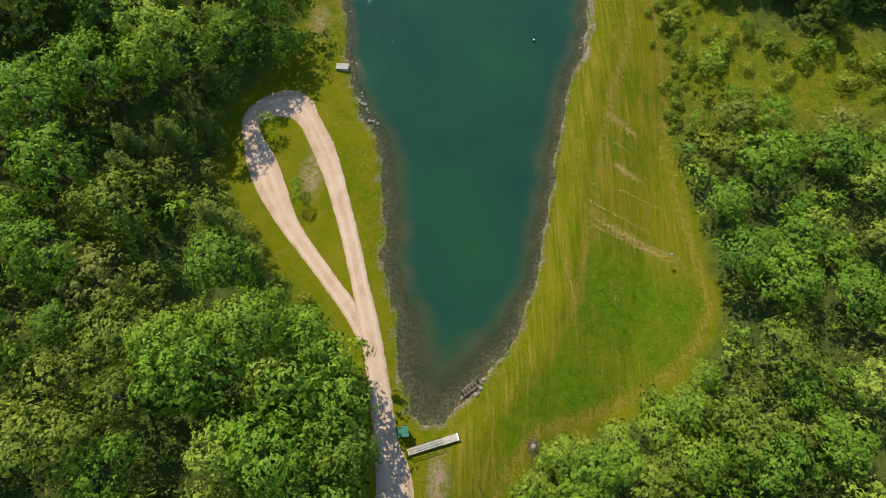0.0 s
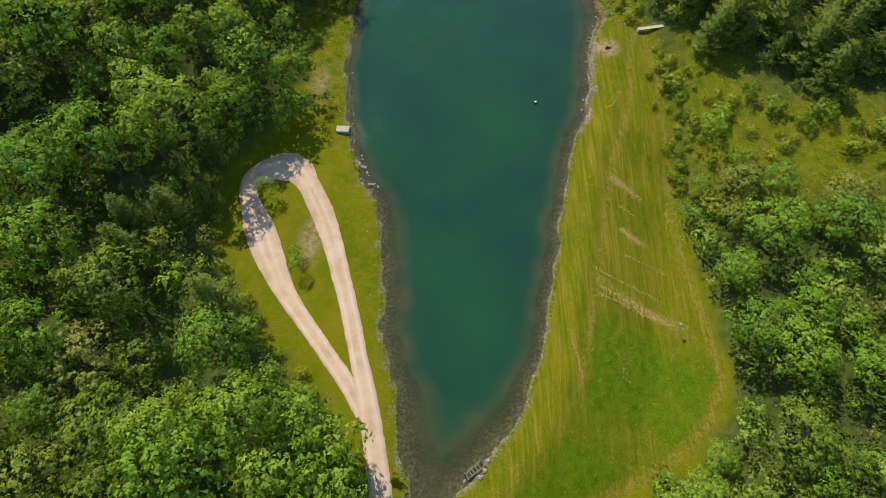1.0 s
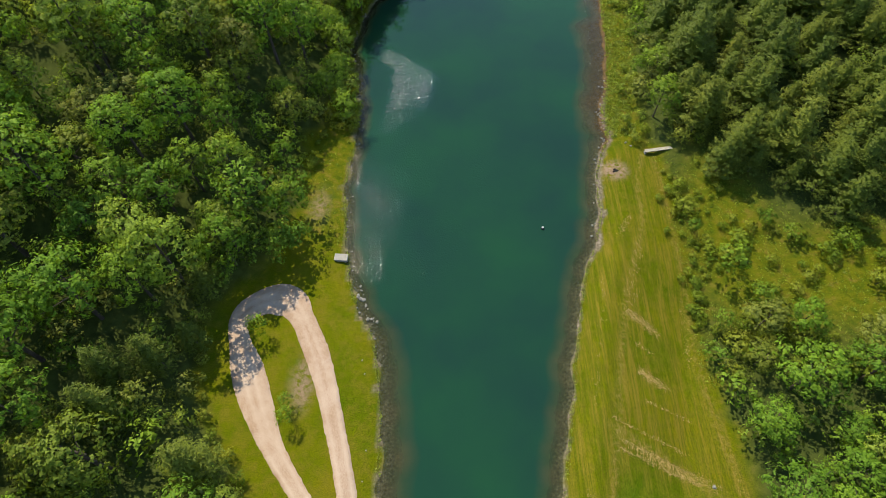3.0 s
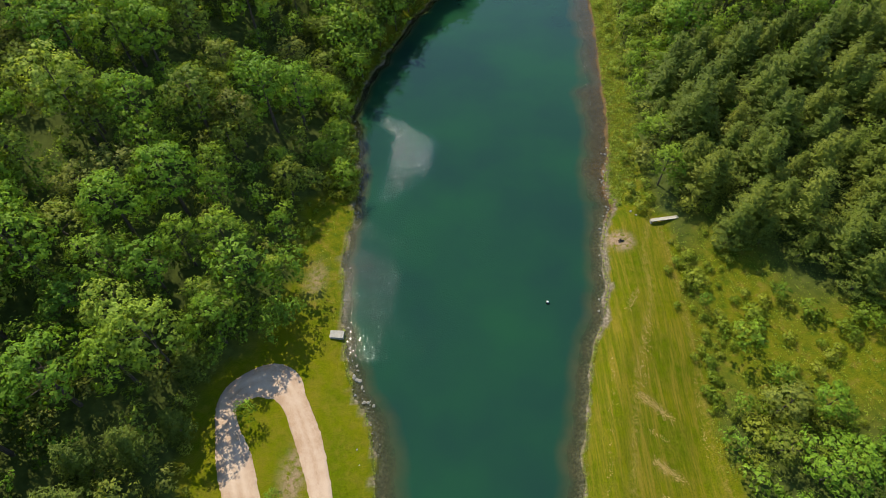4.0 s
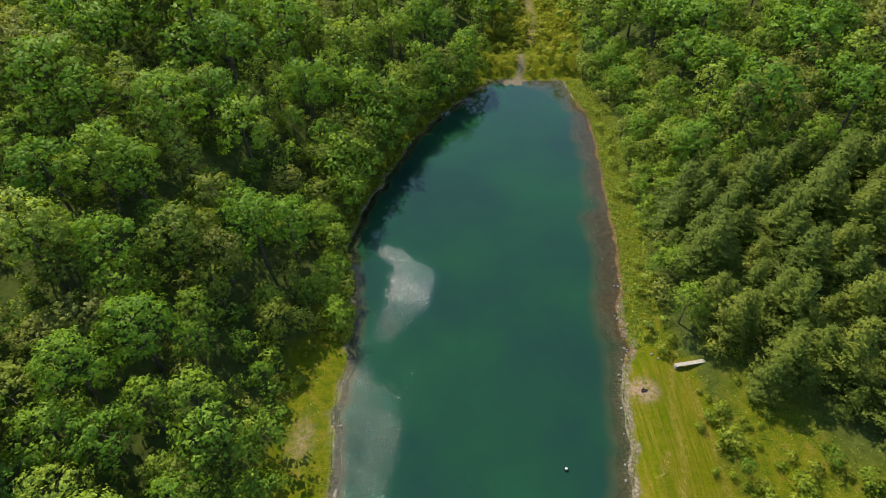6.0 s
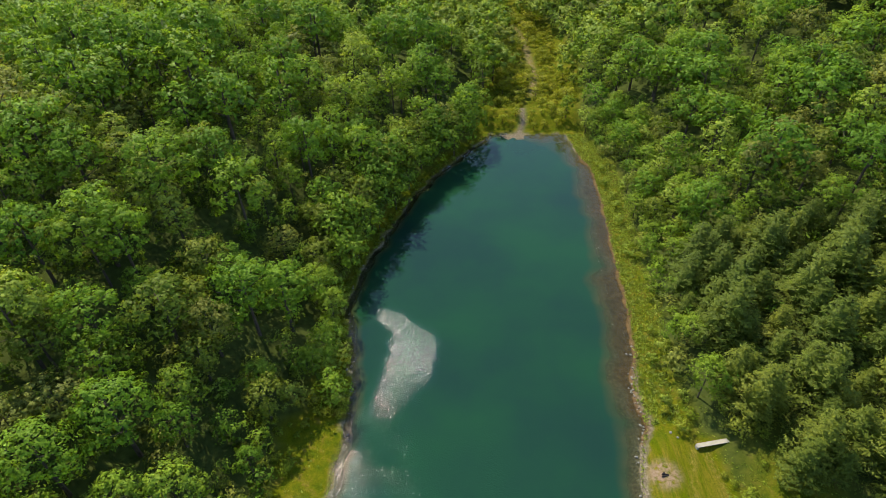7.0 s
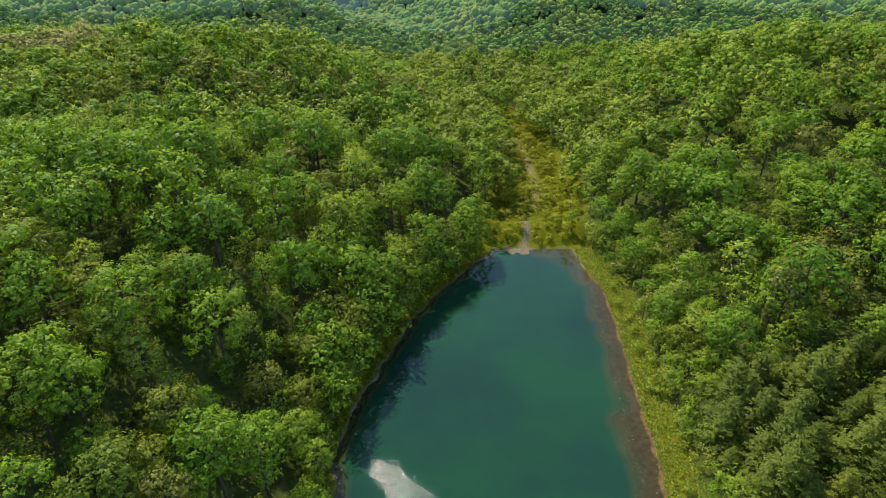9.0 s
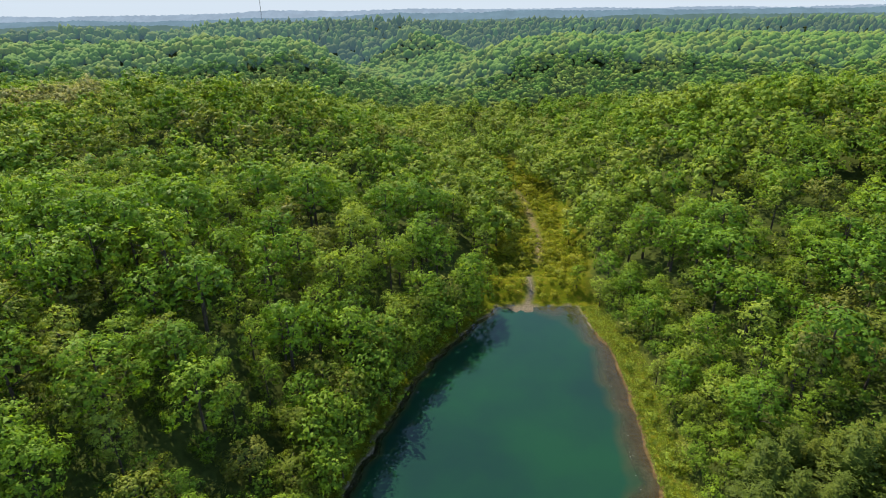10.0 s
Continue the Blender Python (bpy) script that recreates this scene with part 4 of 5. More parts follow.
for x, y, o, s_ in zip(sx, sy, so, ss):
    if s_ > (2.2 if x > 20 else 1.6) and o < 1.5 and (x > 20 or y < 152) and rng.uniform() < (0.4 if x > 20 else 0.75):
        plant("willow", float(x), float(y), rng.uniform(0.35, 0.7) + (0.4 if x < 20 else 0.0), 1.0)
qx, qy = scatter(-36, -22, 92, 116, 2.6)
for x, y in zip(qx, qy):
    if x < np.interp(y, (92, 100, 108, 116), (-31, -29, -26, -23.5)):
        plant("willow" if used["willow"] < 300 else "shrub", float(x), float(y), rng.uniform(0.5, 1.1), 1.0)
for y in np.arange(2, 62, 3.0):
    x = float(np.interp(y, oy, ow)) - 1.2
    plant("shrub", x + rng.uniform(-1, 1), float(y), rng.uniform(0.6, 1.2))


def woods(name, rows, cards, label, material=None, kind="stuff"):
    """Many trees joined into one: each a turned and stretched copy of one of a few sets of sprays."""
    x, y, s, tone = (np.array([r[k] for r in rows], float) for k in range(4))
    z = land(x, y)
    pts, tones, core_p, core_f, core_t, ways, core_w, base = [], [], [], [], [], [], [], 0
    pick = rng.integers(0, len(cards), len(x))
    for k, (leaves, (cp, cf), lw, cw) in enumerate(cards):
        m = np.where(pick == k)[0]
        if not len(m):
            continue
        a = rng.uniform(0, 6.28, len(m))
        w = s[m] * rng.uniform(0.9, 1.15, len(m))

        def put(c):
            ca, sa, ww = (v.reshape((-1,) + (1,) * (c.ndim - 1)) for v in (np.cos(a), np.sin(a), w))
            at = [v[m].reshape((-1,) + (1,) * (c.ndim - 1)) for v in (x, y, z, s)]
            return np.stack([(c[None, ..., 0] * ca - c[None, ..., 1] * sa) * ww + at[0], (c[None, ..., 0] * sa + c[None, ..., 1] * ca) * ww + at[1], c[None, ..., 2] * at[3] + at[2]], axis=-1)

        pts.append(put(leaves).reshape(-1, 3, 3))
        tones.append(np.repeat(tone[m], len(leaves)))
        core_p.append(put(cp).reshape(-1, 3))
        core_f.append((cf[None] + (np.arange(len(m)) * len(cp))[:, None, None] + base).reshape(-1, 3))
        core_t.append(np.repeat(tone[m], len(cp)))
        base += len(m) * len(cp)

        def turn(v):
            ca, sa = np.cos(a)[:, None], np.sin(a)[:, None]
            return np.stack([v[None, :, 0] * ca - v[None, :, 1] * sa, v[None, :, 0] * sa + v[None, :, 1] * ca, np.broadcast_to(v[None, :, 2], (len(m), len(v)))], axis=-1).reshape(-1, 3)

        ways.append(turn(lw))
        core_w.append(turn(cw))
    me = loose_mesh(name, np.concatenate(pts), material or leaf_woods, np.concatenate(tones), (np.concatenate(core_p), np.concatenate(core_f)), np.concatenate(core_t), np.concatenate(ways), np.concatenate(core_w))
    return tagged(new(name, me), label, "woods", kind=kind)


def haze_painted_woods(thick):
    """Far backdrop of woods; thick sets the blue haze painted in as emission."""
    n = Nodes("haze_painted_woods")
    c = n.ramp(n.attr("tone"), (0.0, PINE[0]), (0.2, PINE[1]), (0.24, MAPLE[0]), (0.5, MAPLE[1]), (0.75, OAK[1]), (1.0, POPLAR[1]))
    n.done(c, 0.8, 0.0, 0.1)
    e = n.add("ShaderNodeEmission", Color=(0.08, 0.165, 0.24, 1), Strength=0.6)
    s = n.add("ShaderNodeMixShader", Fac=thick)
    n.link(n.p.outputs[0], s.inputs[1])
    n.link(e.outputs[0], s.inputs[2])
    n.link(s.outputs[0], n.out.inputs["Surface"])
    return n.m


def tone_at(x, y):
    """Mixed woods: patches of oak, maple and poplar, pines on some ridges."""
    p = fbm(x, y, 120, 41, 3) + rng.uniform(-0.55, 0.55, len(x))
    t = np.where(p > 0.22, rng.uniform(0.78, 0.95, len(x)), np.where(p > -0.6, rng.uniform(0.26, 0.52, len(x)), rng.uniform(0.54, 0.76, len(x))))
    ridge = (y > 780) & (fbm(x, y, 500, 43, 2) > 0.0)
    return np.where(ridge & (rng.uniform(size=len(x)) < 0.7), rng.uniform(0, 0.2, len(x)), t)


near_cards = [leafy_crown(70 + s, 5.0, 11.8, 3.2, 11, 9, 5, 0.32, 0.11, 9) for s in range(4)]
mid_cards = [leafy_crown(80 + s, 5.0 + 0.4 * (s % 3), 14.0 - 1.0 * (s % 3), 3.0, 9, 6, 5, 0.46, 0.115, 4, 0.5) for s in range(6)]
bush_cards = [leafy_crown(85 + s, 2.1, 3.6, 0.0, 5, 6, 4, 0.25, 0.16, 5) for s in range(4)]
far_cards = [leafy_crown(90 + s, 5.2, 11.5, 3.0, 6, 3, 3, 0.75, 0.16, 0, 0.85) for s in range(6)]
hill_cards = [far_crown(100 + s, 6.0, 14.0, 3) for s in range(8)]
hazy_cards = [far_crown(95 + s, 6.8, 14.0 + 3 * (s % 2), 1, 0.8 * (s % 2)) for s in range(8)]
floor_cards = [leafy_crown(75 + s, 5.0, 10.0, 0.5, 6, 5, 4, 0.4, 0.14, 8) for s in range(4)]
woods("undergrowth", FLOOR, floor_cards, "saplings and brambles under the tall trees")
woods("thicket", BUSHES, bush_cards, "low yellow-green willow thicket round the inlet")
if REST:
    woods("woods", REST, near_cards, "dense green broadleaf woods on the slopes")
mx, my = scatter(-480, 520, 262, 520, 8.9, 0.45)
keep = (np.abs(mx) < 0.84 * (my - 66) + 18) & (away(VALLEY, mx, my, False) > np.where(my < 345, 10.5, 4))
mx, my = mx[keep], my[keep]
tone = tone_at(mx, my)
tone = np.where((mx < -110) & (np.hypot(mx + 195, (my - 350) * 1.5) < 36), 1.0, tone)
tone = np.where(away(VALLEY, mx, my, False) < 45, np.clip(rng.uniform(0.74, 0.96, len(mx)), 0, 1), tone)
woods("woods", np.column_stack([mx, my, rng.uniform(0.75, 1.3, len(mx)), tone]), mid_cards, "green broadleaf woods over rolling hills")
sx, sy = scatter(-240, 260, 200, 268, 8.0)
keep = (np.abs(sx) > 136) & (np.abs(sx) < 0.92 * (sy - 5) + 75)
woods("woods", np.column_stack([sx[keep], sy[keep], rng.uniform(0.8, 1.2, keep.sum()), tone_at(sx[keep], sy[keep])]), mid_cards, "green broadleaf woods above the pond")
fx, fy = scatter(-680, 720, 520, 640, 8.6, 0.42)
keep = np.abs(fx) < 0.84 * (fy - 66) + 20
fx, fy = fx[keep], fy[keep]
# a tenth of the painted blue haze already glows in these woods
woods("woods", np.column_stack([fx, fy, rng.uniform(0.5, 1.45, len(fx)), tone_at(fx, fy)]), far_cards, "wooded hills beyond the valley", haze_painted_woods(0.1))
# painted haze thickens with distance: a quarter, then half emission
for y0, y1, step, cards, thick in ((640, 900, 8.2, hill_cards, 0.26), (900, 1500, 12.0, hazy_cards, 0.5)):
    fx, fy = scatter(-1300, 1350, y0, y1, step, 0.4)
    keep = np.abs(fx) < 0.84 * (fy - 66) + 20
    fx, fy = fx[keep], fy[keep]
    woods("backdrop", np.column_stack([fx, fy, rng.uniform(0.8, 1.3, len(fx)), tone_at(fx, fy)]), cards, "distant wooded hills with painted blue haze", haze_painted_woods(thick), "structure")


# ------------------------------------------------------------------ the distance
# haze painted as emission: each ridge glows in its own distance colour
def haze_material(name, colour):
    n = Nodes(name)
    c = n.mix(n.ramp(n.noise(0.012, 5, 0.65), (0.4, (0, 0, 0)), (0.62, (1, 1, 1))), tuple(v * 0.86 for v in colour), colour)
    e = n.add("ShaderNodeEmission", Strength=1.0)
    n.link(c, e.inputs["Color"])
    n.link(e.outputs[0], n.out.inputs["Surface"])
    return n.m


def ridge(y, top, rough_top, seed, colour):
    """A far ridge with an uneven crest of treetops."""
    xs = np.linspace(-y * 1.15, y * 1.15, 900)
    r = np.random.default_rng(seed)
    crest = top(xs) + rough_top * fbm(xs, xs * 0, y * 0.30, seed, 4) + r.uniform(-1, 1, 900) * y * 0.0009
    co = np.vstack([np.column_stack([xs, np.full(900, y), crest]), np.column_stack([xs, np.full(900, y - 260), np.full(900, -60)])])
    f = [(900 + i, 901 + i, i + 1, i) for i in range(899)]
    tagged(new("backdrop", mesh_from("backdrop", co, f, haze_material("painted_haze_hills", colour))), "far wooded ridge painted in blue-green haze", "hills", kind="structure")


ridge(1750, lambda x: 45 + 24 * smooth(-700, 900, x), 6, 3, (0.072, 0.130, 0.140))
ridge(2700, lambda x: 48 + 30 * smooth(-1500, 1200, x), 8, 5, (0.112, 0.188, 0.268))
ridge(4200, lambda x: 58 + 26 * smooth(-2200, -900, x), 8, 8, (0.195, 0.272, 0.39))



def sky_backdrop():
    """A glowing sheet, painted as the pale hazy sky low behind the hills."""
    n = Nodes("horizon_sky_glow")
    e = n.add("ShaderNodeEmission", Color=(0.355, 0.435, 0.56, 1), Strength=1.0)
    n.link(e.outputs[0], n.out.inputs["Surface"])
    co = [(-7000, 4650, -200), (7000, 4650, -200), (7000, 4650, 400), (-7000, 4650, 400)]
    tagged(new("backdrop", mesh_from("backdrop", co, [(0, 1, 2, 3)], n.m)), "pale blue glowing sky sheet behind the hills", "sky", kind="structure")


sky_backdrop()


# ------------------------------------------------------------------ things on the banks
def gangway():
    g = thing("gangway", (-2.35, 10.1, height(-2.35, 10.1)), 17, "pale wooden gangway with brown steel handrails on grass", "gangway")
    for i in range(25):
        part("plank", made((box, (0.285, 1.02, 0.05), (-3.6 + 0.3 * i, 0, 0.62), (0, 0, 0), 0.008)), mat_plank, g)
    for s in (-1, 1):
        part("stringer", made((box, (7.5, 0.08, 0.22), (0, s * 0.48, 0.48), (0, 0, 0), 0.01)), mat_grey_wood, g, "dark side beam")
        bars = [(rod, (-3.55, s * 0.5, 1.55), (1.35, s * 0.5, 1.55), 0.045), (rod, (-3.55, s * 0.5, 1.1), (1.35, s * 0.5, 1.1), 0.03)]
        rail = part("handrail", made(*bars), mat_rail, g, "brown steel handrail")
        for i in range(5):
            x = -3.55 + 1.225 * i
            part("post", made((rod, (x, s * 0.5, 0.5), (x, s * 0.5, 1.55), 0.045)), mat_rail, rail)
    for x in (-3.4, 0, 3.4):
        part("footing", made((box, (0.3, 1.1, 0.5), (x, 0, 0.15), (0, 0, 0), 0.02)), mat_concrete, g, "concrete footing")
    part("ramp", made((box, (0.25, 1.1, 0.06), (3.85, 0, 0.60), (0, 14, 0), 0.01)), mat_white, g, "pale end plate")


def kiosk():
    k = thing("kiosk", (-6.6, 11.8, height(-6.6, 11.8)), 6, "small green metal pay kiosk beside the gravel lane", "kiosk")
    part("body", made((box, (1.15, 1.1, 2.0), (0, 0, 1.0), (0, 0, 0), 0.02)), mat_green, k)
    roof = part("roof", made((box, (1.55, 1.5, 0.08), (0, 0, 2.14), (6, 0, 0), 0.02)), mat_green, k)
    for i in range(4):
        part("seam", made((box, (0.04, 1.5, 0.05), (-0.6 + 0.4 * i, 0, 2.2), (6, 0, 0))), mat_green, roof)
    door = part("door", made((box, (0.7, 0.05, 1.75), (0, -0.565, 0.95), (0, 0, 0), 0.01)), mat_green, k)
    part("handle", made((rod, (0.25, -0.62, 0.9), (0.25, -0.62, 1.1), 0.02)), mat_black, door)
    part("vent", made((box, (0.05, 0.5, 0.3), (0.59, 0, 1.6), (0, 0, 0), 0.01)), mat_black, k)


def slab():
    s = thing("concrete_landing", (-20.7, 79.2, height(-20.7, 79.2)), -3, "pale concrete landing block at the water's edge", "landing")
    part("block", made((box, (2.35, 1.35, 0.7), (0, 0, 0.25), (0, 0, 0), 0.06)), mat_concrete, s)
    part("cap", made((box, (2.45, 1.42, 0.1), (0, 0, 0.64), (0, 0, 0), 0.03)), mat_concrete, s)


def broken_dock():
    d = thing("old_dock_frame", (3.4, 18.4, 0.12), 37, "broken dark wooden dock frame lying on stones", "dock frame")
    for s in (-1, 1):
        part("beam", made((box, (3.3, 0.16, 0.18), (0, s * 0.42, 0.32), (0, 0, s * 2), 0.02)), mat_grey_wood, d)
    for i in range(6):
        part("plank", made((box, (0.2, 1.25, 0.06), (-1.4 + 0.56 * i + 0.1 * (i % 2), 0.05 * (i % 3), 0.44), (0, 0, 6 * (i % 3) - 5), 0.01)), mat_grey_wood, d)
    for x in (-1.5, 1.5):
        part("post", made((rod, (x, 0.5, -0.9), (x, 0.5, 0.9), 0.09)), mat_grey_wood, d)


def buoy():
    b = thing("buoy", (16.95, 86.3, 0.0), 0, "dark round buoy with a white cap on the pond", "buoy")
    bm = bmesh.new()
    bmesh.ops.create_uvsphere(bm, u_segments=20, v_segments=12, radius=0.33, matrix=Matrix.Translation((0, 0, 0.14)))
    part("float", bm, mat_black, b)
    part("cap", made((rod, (0, 0, 0.36), (0, 0, 0.5), 0.24, 0.15, 20)), mat_white, b, "white painted cap")
    part("eye", made((rod, (0, 0, 0.5), (0, 0, 0.62), 0.04)), mat_black, b)


def fire_pit():
    f = thing("fire_pit", (33.0, 100.4, height(33, 100.4)), 10, "burnt campfire logs on a bare earth circle", "fire pit")
    for i, (x, y, a, l) in enumerate(((0, -0.2, 4, 1.2), (0.1, 0.05, -18, 0.9), (-0.2, 0.2, 30, 0.7))):
        ca, sa = math.cos(radians(a)) * l / 2, math.sin(radians(a)) * l / 2
        part("log", made((rod, (x - ca, y - sa, 0.12 + 0.05 * i), (x + ca, y + sa, 0.14 + 0.05 * i), 0.12, 0.1)), mat_char, f)


def footbridge():
    z = 0.5 * (height(40, 105.3) + height(46, 106.4)) + 0.3
    b = thing("footbridge", (43.0, 105.9, z), 10, "bleached plank footbridge over a ditch", "footbridge")
    for s in (-1, 1):
        part("beam", made((box, (6.3, 0.12, 0.2), (0, s * 0.3, -0.14), (0, 0, 0), 0.01)), mat_grey_wood, b)
    for i in range(24):
        part("plank", made((box, (0.245, 0.78, 0.05), (-3.0 + 0.26 * i, 0.01 * (i % 3), 0), (0, 0, 0), 0.008)), mat_plank, b)
    for x in (-3, 3):
        part("footing", made((box, (0.35, 0.7, 0.9), (x, 0, -0.6), (0, 0, 0), 0.03)), mat_concrete, b)


def brush_pile():
    p = thing("brush_pile", (12.6, 10.2, height(12.6, 10.2)), 0, "grey heap of cut branches in the grass", "brush pile")
    r = random.Random(5)
    for _ in range(34):
        a, l = r.uniform(0, 6.28), r.uniform(0.6, 1.5)
        x, y, z = r.gauss(0, 0.45), r.gauss(0, 0.55), r.uniform(0.1, 0.7)
        part("branch", made((rod, (x - math.cos(a) * l / 2, y - math.sin(a) * l / 2, max(0.04, z - 0.2)), (x + math.cos(a) * l / 2, y + math.sin(a) * l / 2, z + r.uniform(-0.1, 0.25)), 0.05, 0.02, 5)), mat_grey_wood, p)


def drain_hose():
    h = thing("drain_hose", (4.2, 5.0, height(4.2, 5.0)), 0, "thin dark hose lying in the grass", "hose")
    bm = bmesh.new()
    pts = [(-0.9 + 0.26 * i, 2.1 - 0.6 * i + 0.08 * math.sin(i * 2.1), 0.04) for i in range(8)]
    for p, q in zip(pts, pts[1:]):
        rod(bm, p, q, 0.045)
    part("tube", bm, mat_black, h)


gangway(), brush_pile(), drain_hose(), kiosk(), slab(), broken_dock(), buoy(), fire_pit(), footbridge()


# ------------------------------------------------------------------ stones, reeds and tufts
def stone_mesh(seed):
    r = np.random.default_rng(seed)
    bm = bmesh.new()
    bmesh.ops.create_icosphere(bm, subdivisions=2, radius=1.0)
    for v in bm.verts:
        v.co *= 0.8 + 0.25 * noise.noise(v.co * 1.3 + Vector((seed * 7, 0, 0))) + 0.12 * noise.noise(v.co * 3 + Vector((0, seed * 5, 0)))
        v.co.z *= 0.6
        v.co = Vector((round(v.co.x * 5) / 5, round(v.co.y * 5) / 5, v.co.z)).lerp(v.co, 0.6)
    me = bpy.data.meshes.new("rock")
    bm.to_mesh(me)
    bm.free()
    me.materials.append(mat_stone)
    return me


stones = [stone_mesh(s) for s in range(6)]


def rock(x, y, size, label="pale limestone rock along the shore"):
    ob = tagged(new("rock", stones[int(rng.integers(0, 6))]), label, "rock", "rocks along the shore")
    ob.matrix_basis = Matrix.LocRotScale((x, y, max(height(x, y), -0.1) + size * 0.2), Euler((0, 0, float(rng.uniform(0, 6.28)))), Vector((size, size * float(rng.uniform(0.6, 1.0)), size)))


for _ in range(118):
    y = float(rng.uniform(58, 118))
    rock(float(west_bank(np.array([y]))[0]) + rng.normal() * 0.55 + 0.5, y, float(rng.uniform(0.07, 0.2) * (1.6 if rng.uniform() < 0.12 else 1)))
for _ in range(18):
    y = float(rng.uniform(66, 75))
    rock(float(west_bank(np.array([y]))[0]) + rng.uniform(0.3, 1.6), y, float(rng.uniform(0.2, 0.5)))
for _ in range(36):
    y = float(rng.uniform(120, 165))
    rock(float(west_bank(np.array([y]))[0]) + rng.normal() * 0.8, y, float(rng.uniform(0.10, 0.33)))
for _ in range(22):
    y = float(rng.uniform(80, 135))
    rock(float(east_bank(np.array([y]))[0]) - abs(rng.normal()) * 0.7, y, float(rng.uniform(0.12, 0.38)))
for _ in range(58):
    y = float(rng.uniform(134, 192))
    rock(float(east_bank(np.array([y]))[0]) - 3.6 + rng.normal() * 0.35, y, float(rng.uniform(0.10, 0.22)))
for _ in range(30):
    y = float(rng.uniform(106, 124))
    rock(float(east_bank(np.array([y]))[0]) - abs(rng.normal()) * 0.5 + 0.2, y, float(rng.uniform(0.12, 0.3)))
for x, y, s in ((2.0, 16.9, 0.4), (4.9, 18.3, 0.5), (5.4, 19.6, 0.4), (4.2, 17.4, 0.5), (-15.2, 59.5, 0.22), (-14.6, 57.2, 0.16), (-13.4, 45.3, 0.18), (-13.6, 41, 0.14), (37.5, 40.5, 0.4), (12.5, 10, 0.5), (36.5, 108.2, 0.35), (37.4, 107.2, 0.3)):
    rock(x, y, s, "pale stone lying in the grass")


def tufts(name, x, y, size, tone, label, tall=1.0, per=5, material=None):
    """Upright blades in clumps, joined."""
    n = len(x)
    z = land(x, y)
    x, y, z, s, tone = (np.repeat(v, per) for v in (x, y, z, size, tone))
    a = rng.uniform(0, 6.28, len(x))
    r = s * rng.uniform(0, 0.8, len(x))
    px, py = x + np.cos(a) * r, y + np.sin(a) * r
    b = rng.uniform(0, 6.28, len(x))
    w, h = s * 0.36, s * 0.6 * tall * rng.uniform(0.6, 1.3, len(x))
    ux, uy = np.cos(b) * w, np.sin(b) * w
    lx, ly = rng.normal(size=len(x)) * s * 0.6, rng.normal(size=len(x)) * s * 0.6
    q = np.stack([np.stack([px - ux, py - uy, z - 0.05], -1), np.stack([px + ux, py + uy, z - 0.05], -1), np.stack([px + lx + ux * 0.5, py + ly + uy * 0.5, z + h], -1), np.stack([px + lx - ux * 0.5, py + ly - uy * 0.5, z + h], -1)], axis=1)
    me = loose_mesh(name, q, material or leaf_woods, tone, ways=np.column_stack([lx, ly, np.full(len(lx), 1.0)]))
    return tagged(new(name, me), label, "grass", kind="stuff")


gx_, gy_ = rng.uniform(-44, 85, 26000), rng.uniform(0, 262, 26000)
gs, go = away(SHORE, gx_, gy_), away(OPEN, gx_, gy_)
rough_zone = ((gy_ > 82) & (gx_ < 0) & (go < 1)) | ((gy_ > 107) & (gx_ > 20) & (go < 3)) | ((gx_ > 41) & (go > -1) & (gy_ > 56) & (gy_ < 112)) | ((gy_ > 222) & (away(VALLEY, gx_, gy_, False) < 17) & ((gx_ < 14) | (gx_ > 27) | (gy_ > 226)))
ok = (gs > 0.4) & rough_zone
gx_, gy_ = gx_[ok], gy_[ok]
tufts("rough_grass", gx_, gy_, rng.uniform(0.09, 0.2, len(gx_)), rng.uniform(0.84, 0.98, len(gx_)), "tall rough yellow-green grass and weeds")
ky = rng.uniform(14, 112, 1800)
kw = rng.uniform(size=1800) < 0.5
kx = np.where(kw, west_bank(ky) - rng.uniform(0.1, 0.5, 1800), east_bank(ky) + rng.uniform(0.1, 0.6, 1800))
ok = away(SHORE, kx, ky) > 0.15
ey_ = rng.uniform(110, 222, 5200)
ex_ = east_bank(ey_) + rng.uniform(0.3, 7.0, 5200)
tufts("bank_weeds", ex_, ey_, rng.uniform(0.18, 0.42, 5200), rng.uniform(0.84, 0.96, 5200), "tall yellow-green weeds along the bank", 1.2, 4)
tufts("bank_grass", kx[ok], ky[ok], rng.uniform(0.1, 0.24, ok.sum()), rng.uniform(0.88, 1.0, ok.sum()), "uncut grass along the water's edge")
wx_, wy_ = rng.uniform(40, 86, 9000), rng.uniform(56, 113, 9000)
wn = fbm(wx_, wy_, 7, 61, 3)
ok = (away(OPEN, wx_, wy_) > -0.6) & (wn > -0.35)
ok &= ~((wx_ > 37) & (wx_ < 47.5) & (wy_ > 103.5) & (wy_ < 108))
tufts("rough_weeds", wx_[ok], wy_[ok], rng.uniform(0.10, 0.26, ok.sum()), np.clip(0.88 + 0.06 * wn[ok] + rng.uniform(-0.05, 0.05, ok.sum()), 0.79, 0.98), "tall tangled yellow-green weeds and brambles", 1.0, 4)
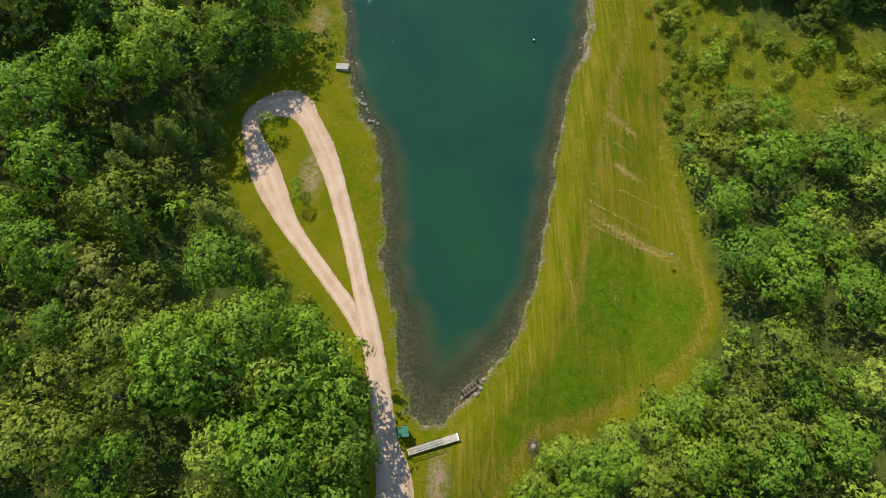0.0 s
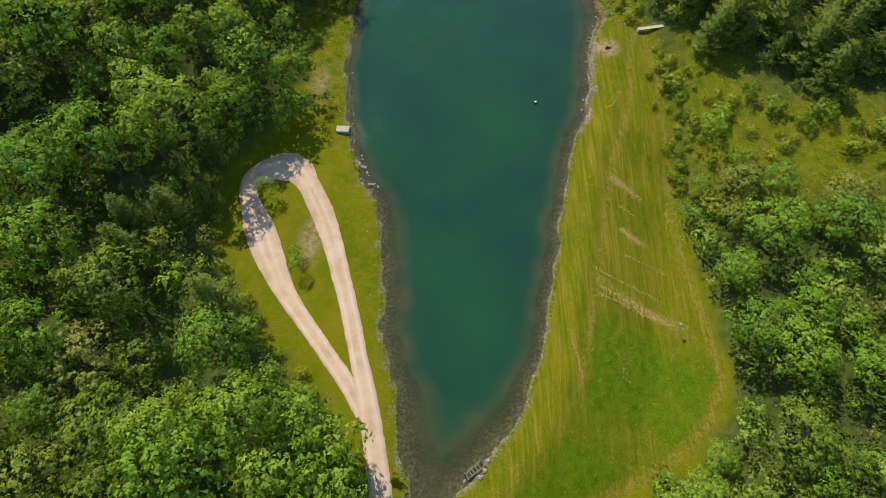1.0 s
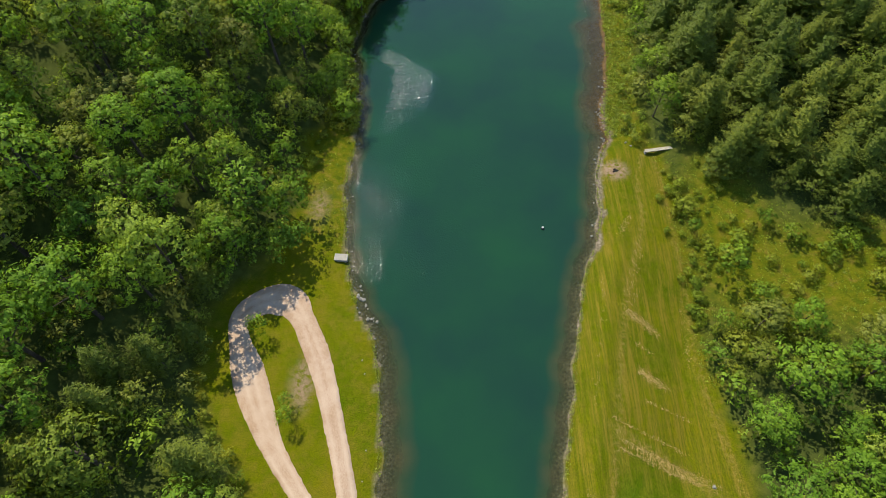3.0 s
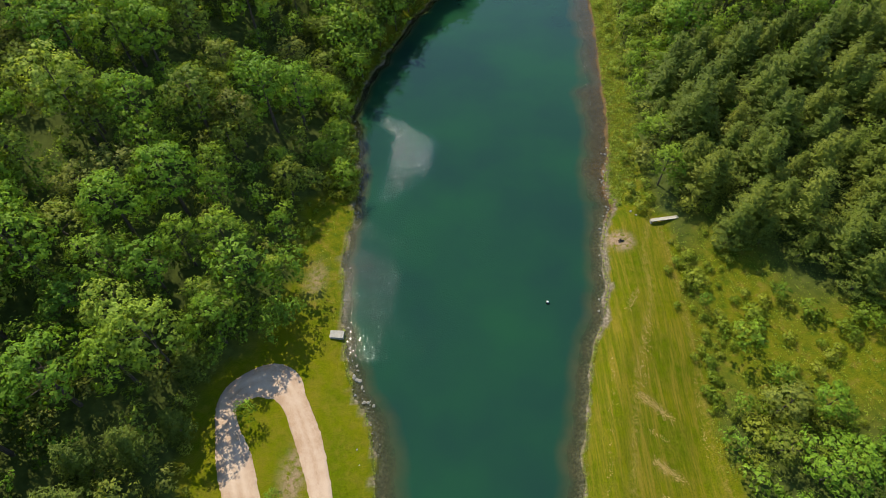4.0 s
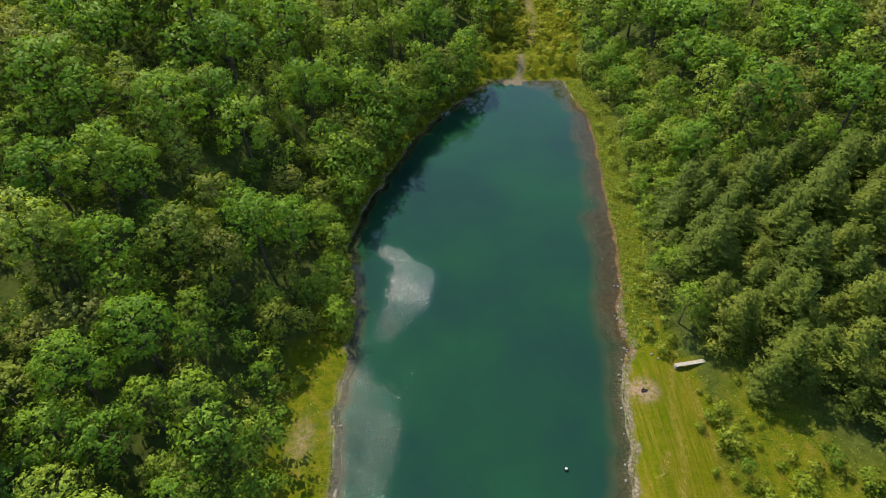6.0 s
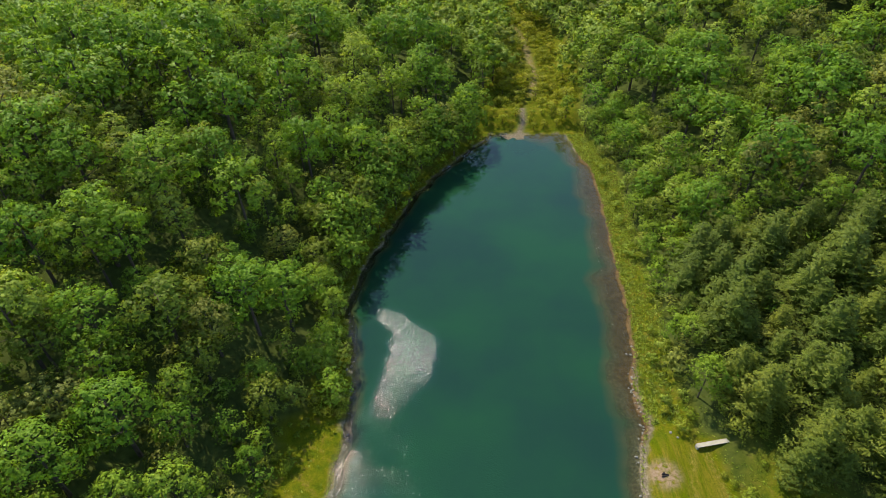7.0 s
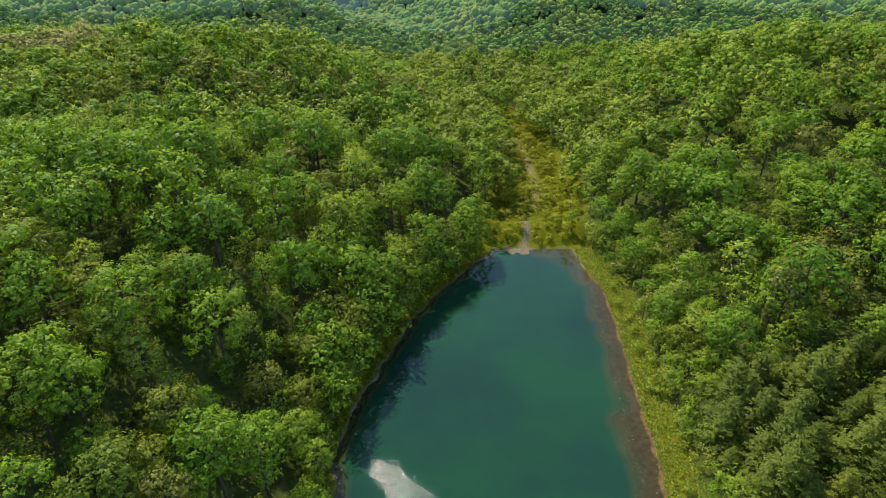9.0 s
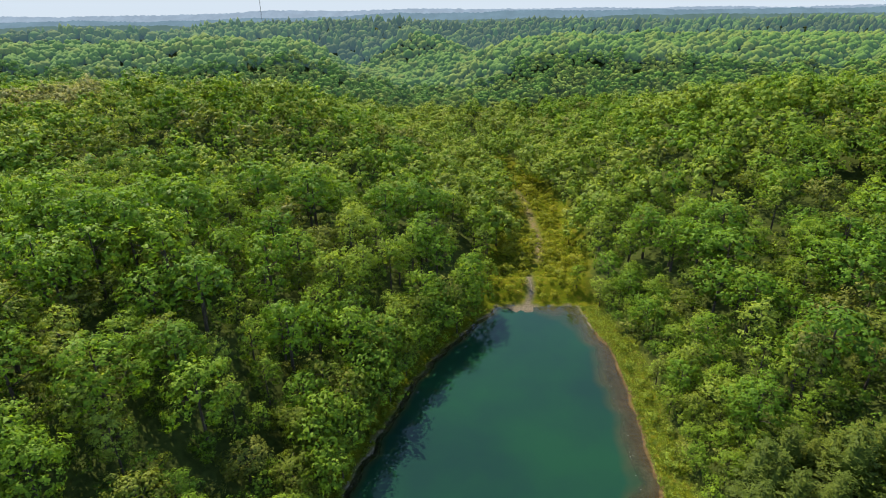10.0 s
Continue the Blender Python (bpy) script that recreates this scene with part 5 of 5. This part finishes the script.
# cut hay lying in thin rows on the meadow
hx, hy = [], []
for x0, y0, x1, y1, n, spread in ((30.0, 69.1, 34.8, 65.2, 420, 0.45), (30.4, 58.4, 34.5, 55.9, 260, 0.35), (24.3, 50.5, 36.4, 45.3, 170, 0.16), (24.9, 47.3, 40.0, 41.0, 420, 0.2), (24.8, 46.0, 37.1, 41.2, 380, 0.22), (25.6, 46.6, 39.0, 40.6, 260, 0.2), (31.4, 84.6, 33.8, 88.9, 130, 0.3), (30.9, 70.6, 34.8, 83.2, 200, 0.5), (29.6, 63.6, 33.5, 61.6, 70, 0.3), (30.5, 53.5, 38, 50.6, 90, 0.2), (20.6, 30.5, 19.2, 40.0, 160, 0.25), (21.9, 52.0, 27.0, 76.0, 160, 0.3), (27.0, 36.0, 28.2, 31.0, 60, 0.4), (39.5, 60.0, 41.0, 72.0, 120, 0.3)):
    u = rng.uniform(0, 1, n)
    hx.append(x0 + (x1 - x0) * u + rng.normal(size=n) * spread)
    hy.append(y0 + (y1 - y0) * u + rng.normal(size=n) * spread)
hx, hy = np.concatenate(hx), np.concatenate(hy)
tufts("cut_hay", hx, hy, rng.uniform(0.08, 0.2, len(hx)), np.ones(len(hx)), "dry straw-coloured hay lying in rows", 0.35, 4, mat_hay)
lx_, ly_ = rng.uniform(15, 47, 9000), rng.uniform(12, 50, 9000)
le = lx_ - east_bank(np.clip(ly_, 13, 223))
ok = (away(OPEN, lx_, ly_) < -1.5) & (le > 8.5 + 2 * fbm(lx_, ly_, 7, 33, 2)) & (ly_ + 0.25 * le < 44 + 5 * fbm(lx_, ly_, 9, 34, 2))
tufts("meadow_grass", lx_[ok], ly_[ok], rng.uniform(0.05, 0.11, ok.sum()), rng.uniform(0.78, 0.9, ok.sum()), "lush uncut meadow grass", 1.0, 4)


# ------------------------------------------------------------------ far marks
def mast():
    x, y = -444.0, 1500.0
    m = thing("radio_mast", (x, y, height(x, y)), 0, "thin grey lattice radio mast on a far ridge", "mast")
    steel = mat_rail
    for i in range(3):
        a = 2.09 * i
        part("leg", made((rod, (math.cos(a) * 0.9, math.sin(a) * 0.9, 0), (math.cos(a) * 0.9, math.sin(a) * 0.9, 190), 0.14, 0.14, 6)), steel, m)
    for k in range(24):
        a, b = 2.09 * (k % 3), 2.09 * ((k + 1) % 3)
        part("brace", made((rod, (math.cos(a) * 0.9, math.sin(a) * 0.9, 7.9 * k), (math.cos(b) * 0.9, math.sin(b) * 0.9, 7.9 * (k + 1)), 0.07, 0.07, 5)), steel, m)


mast()
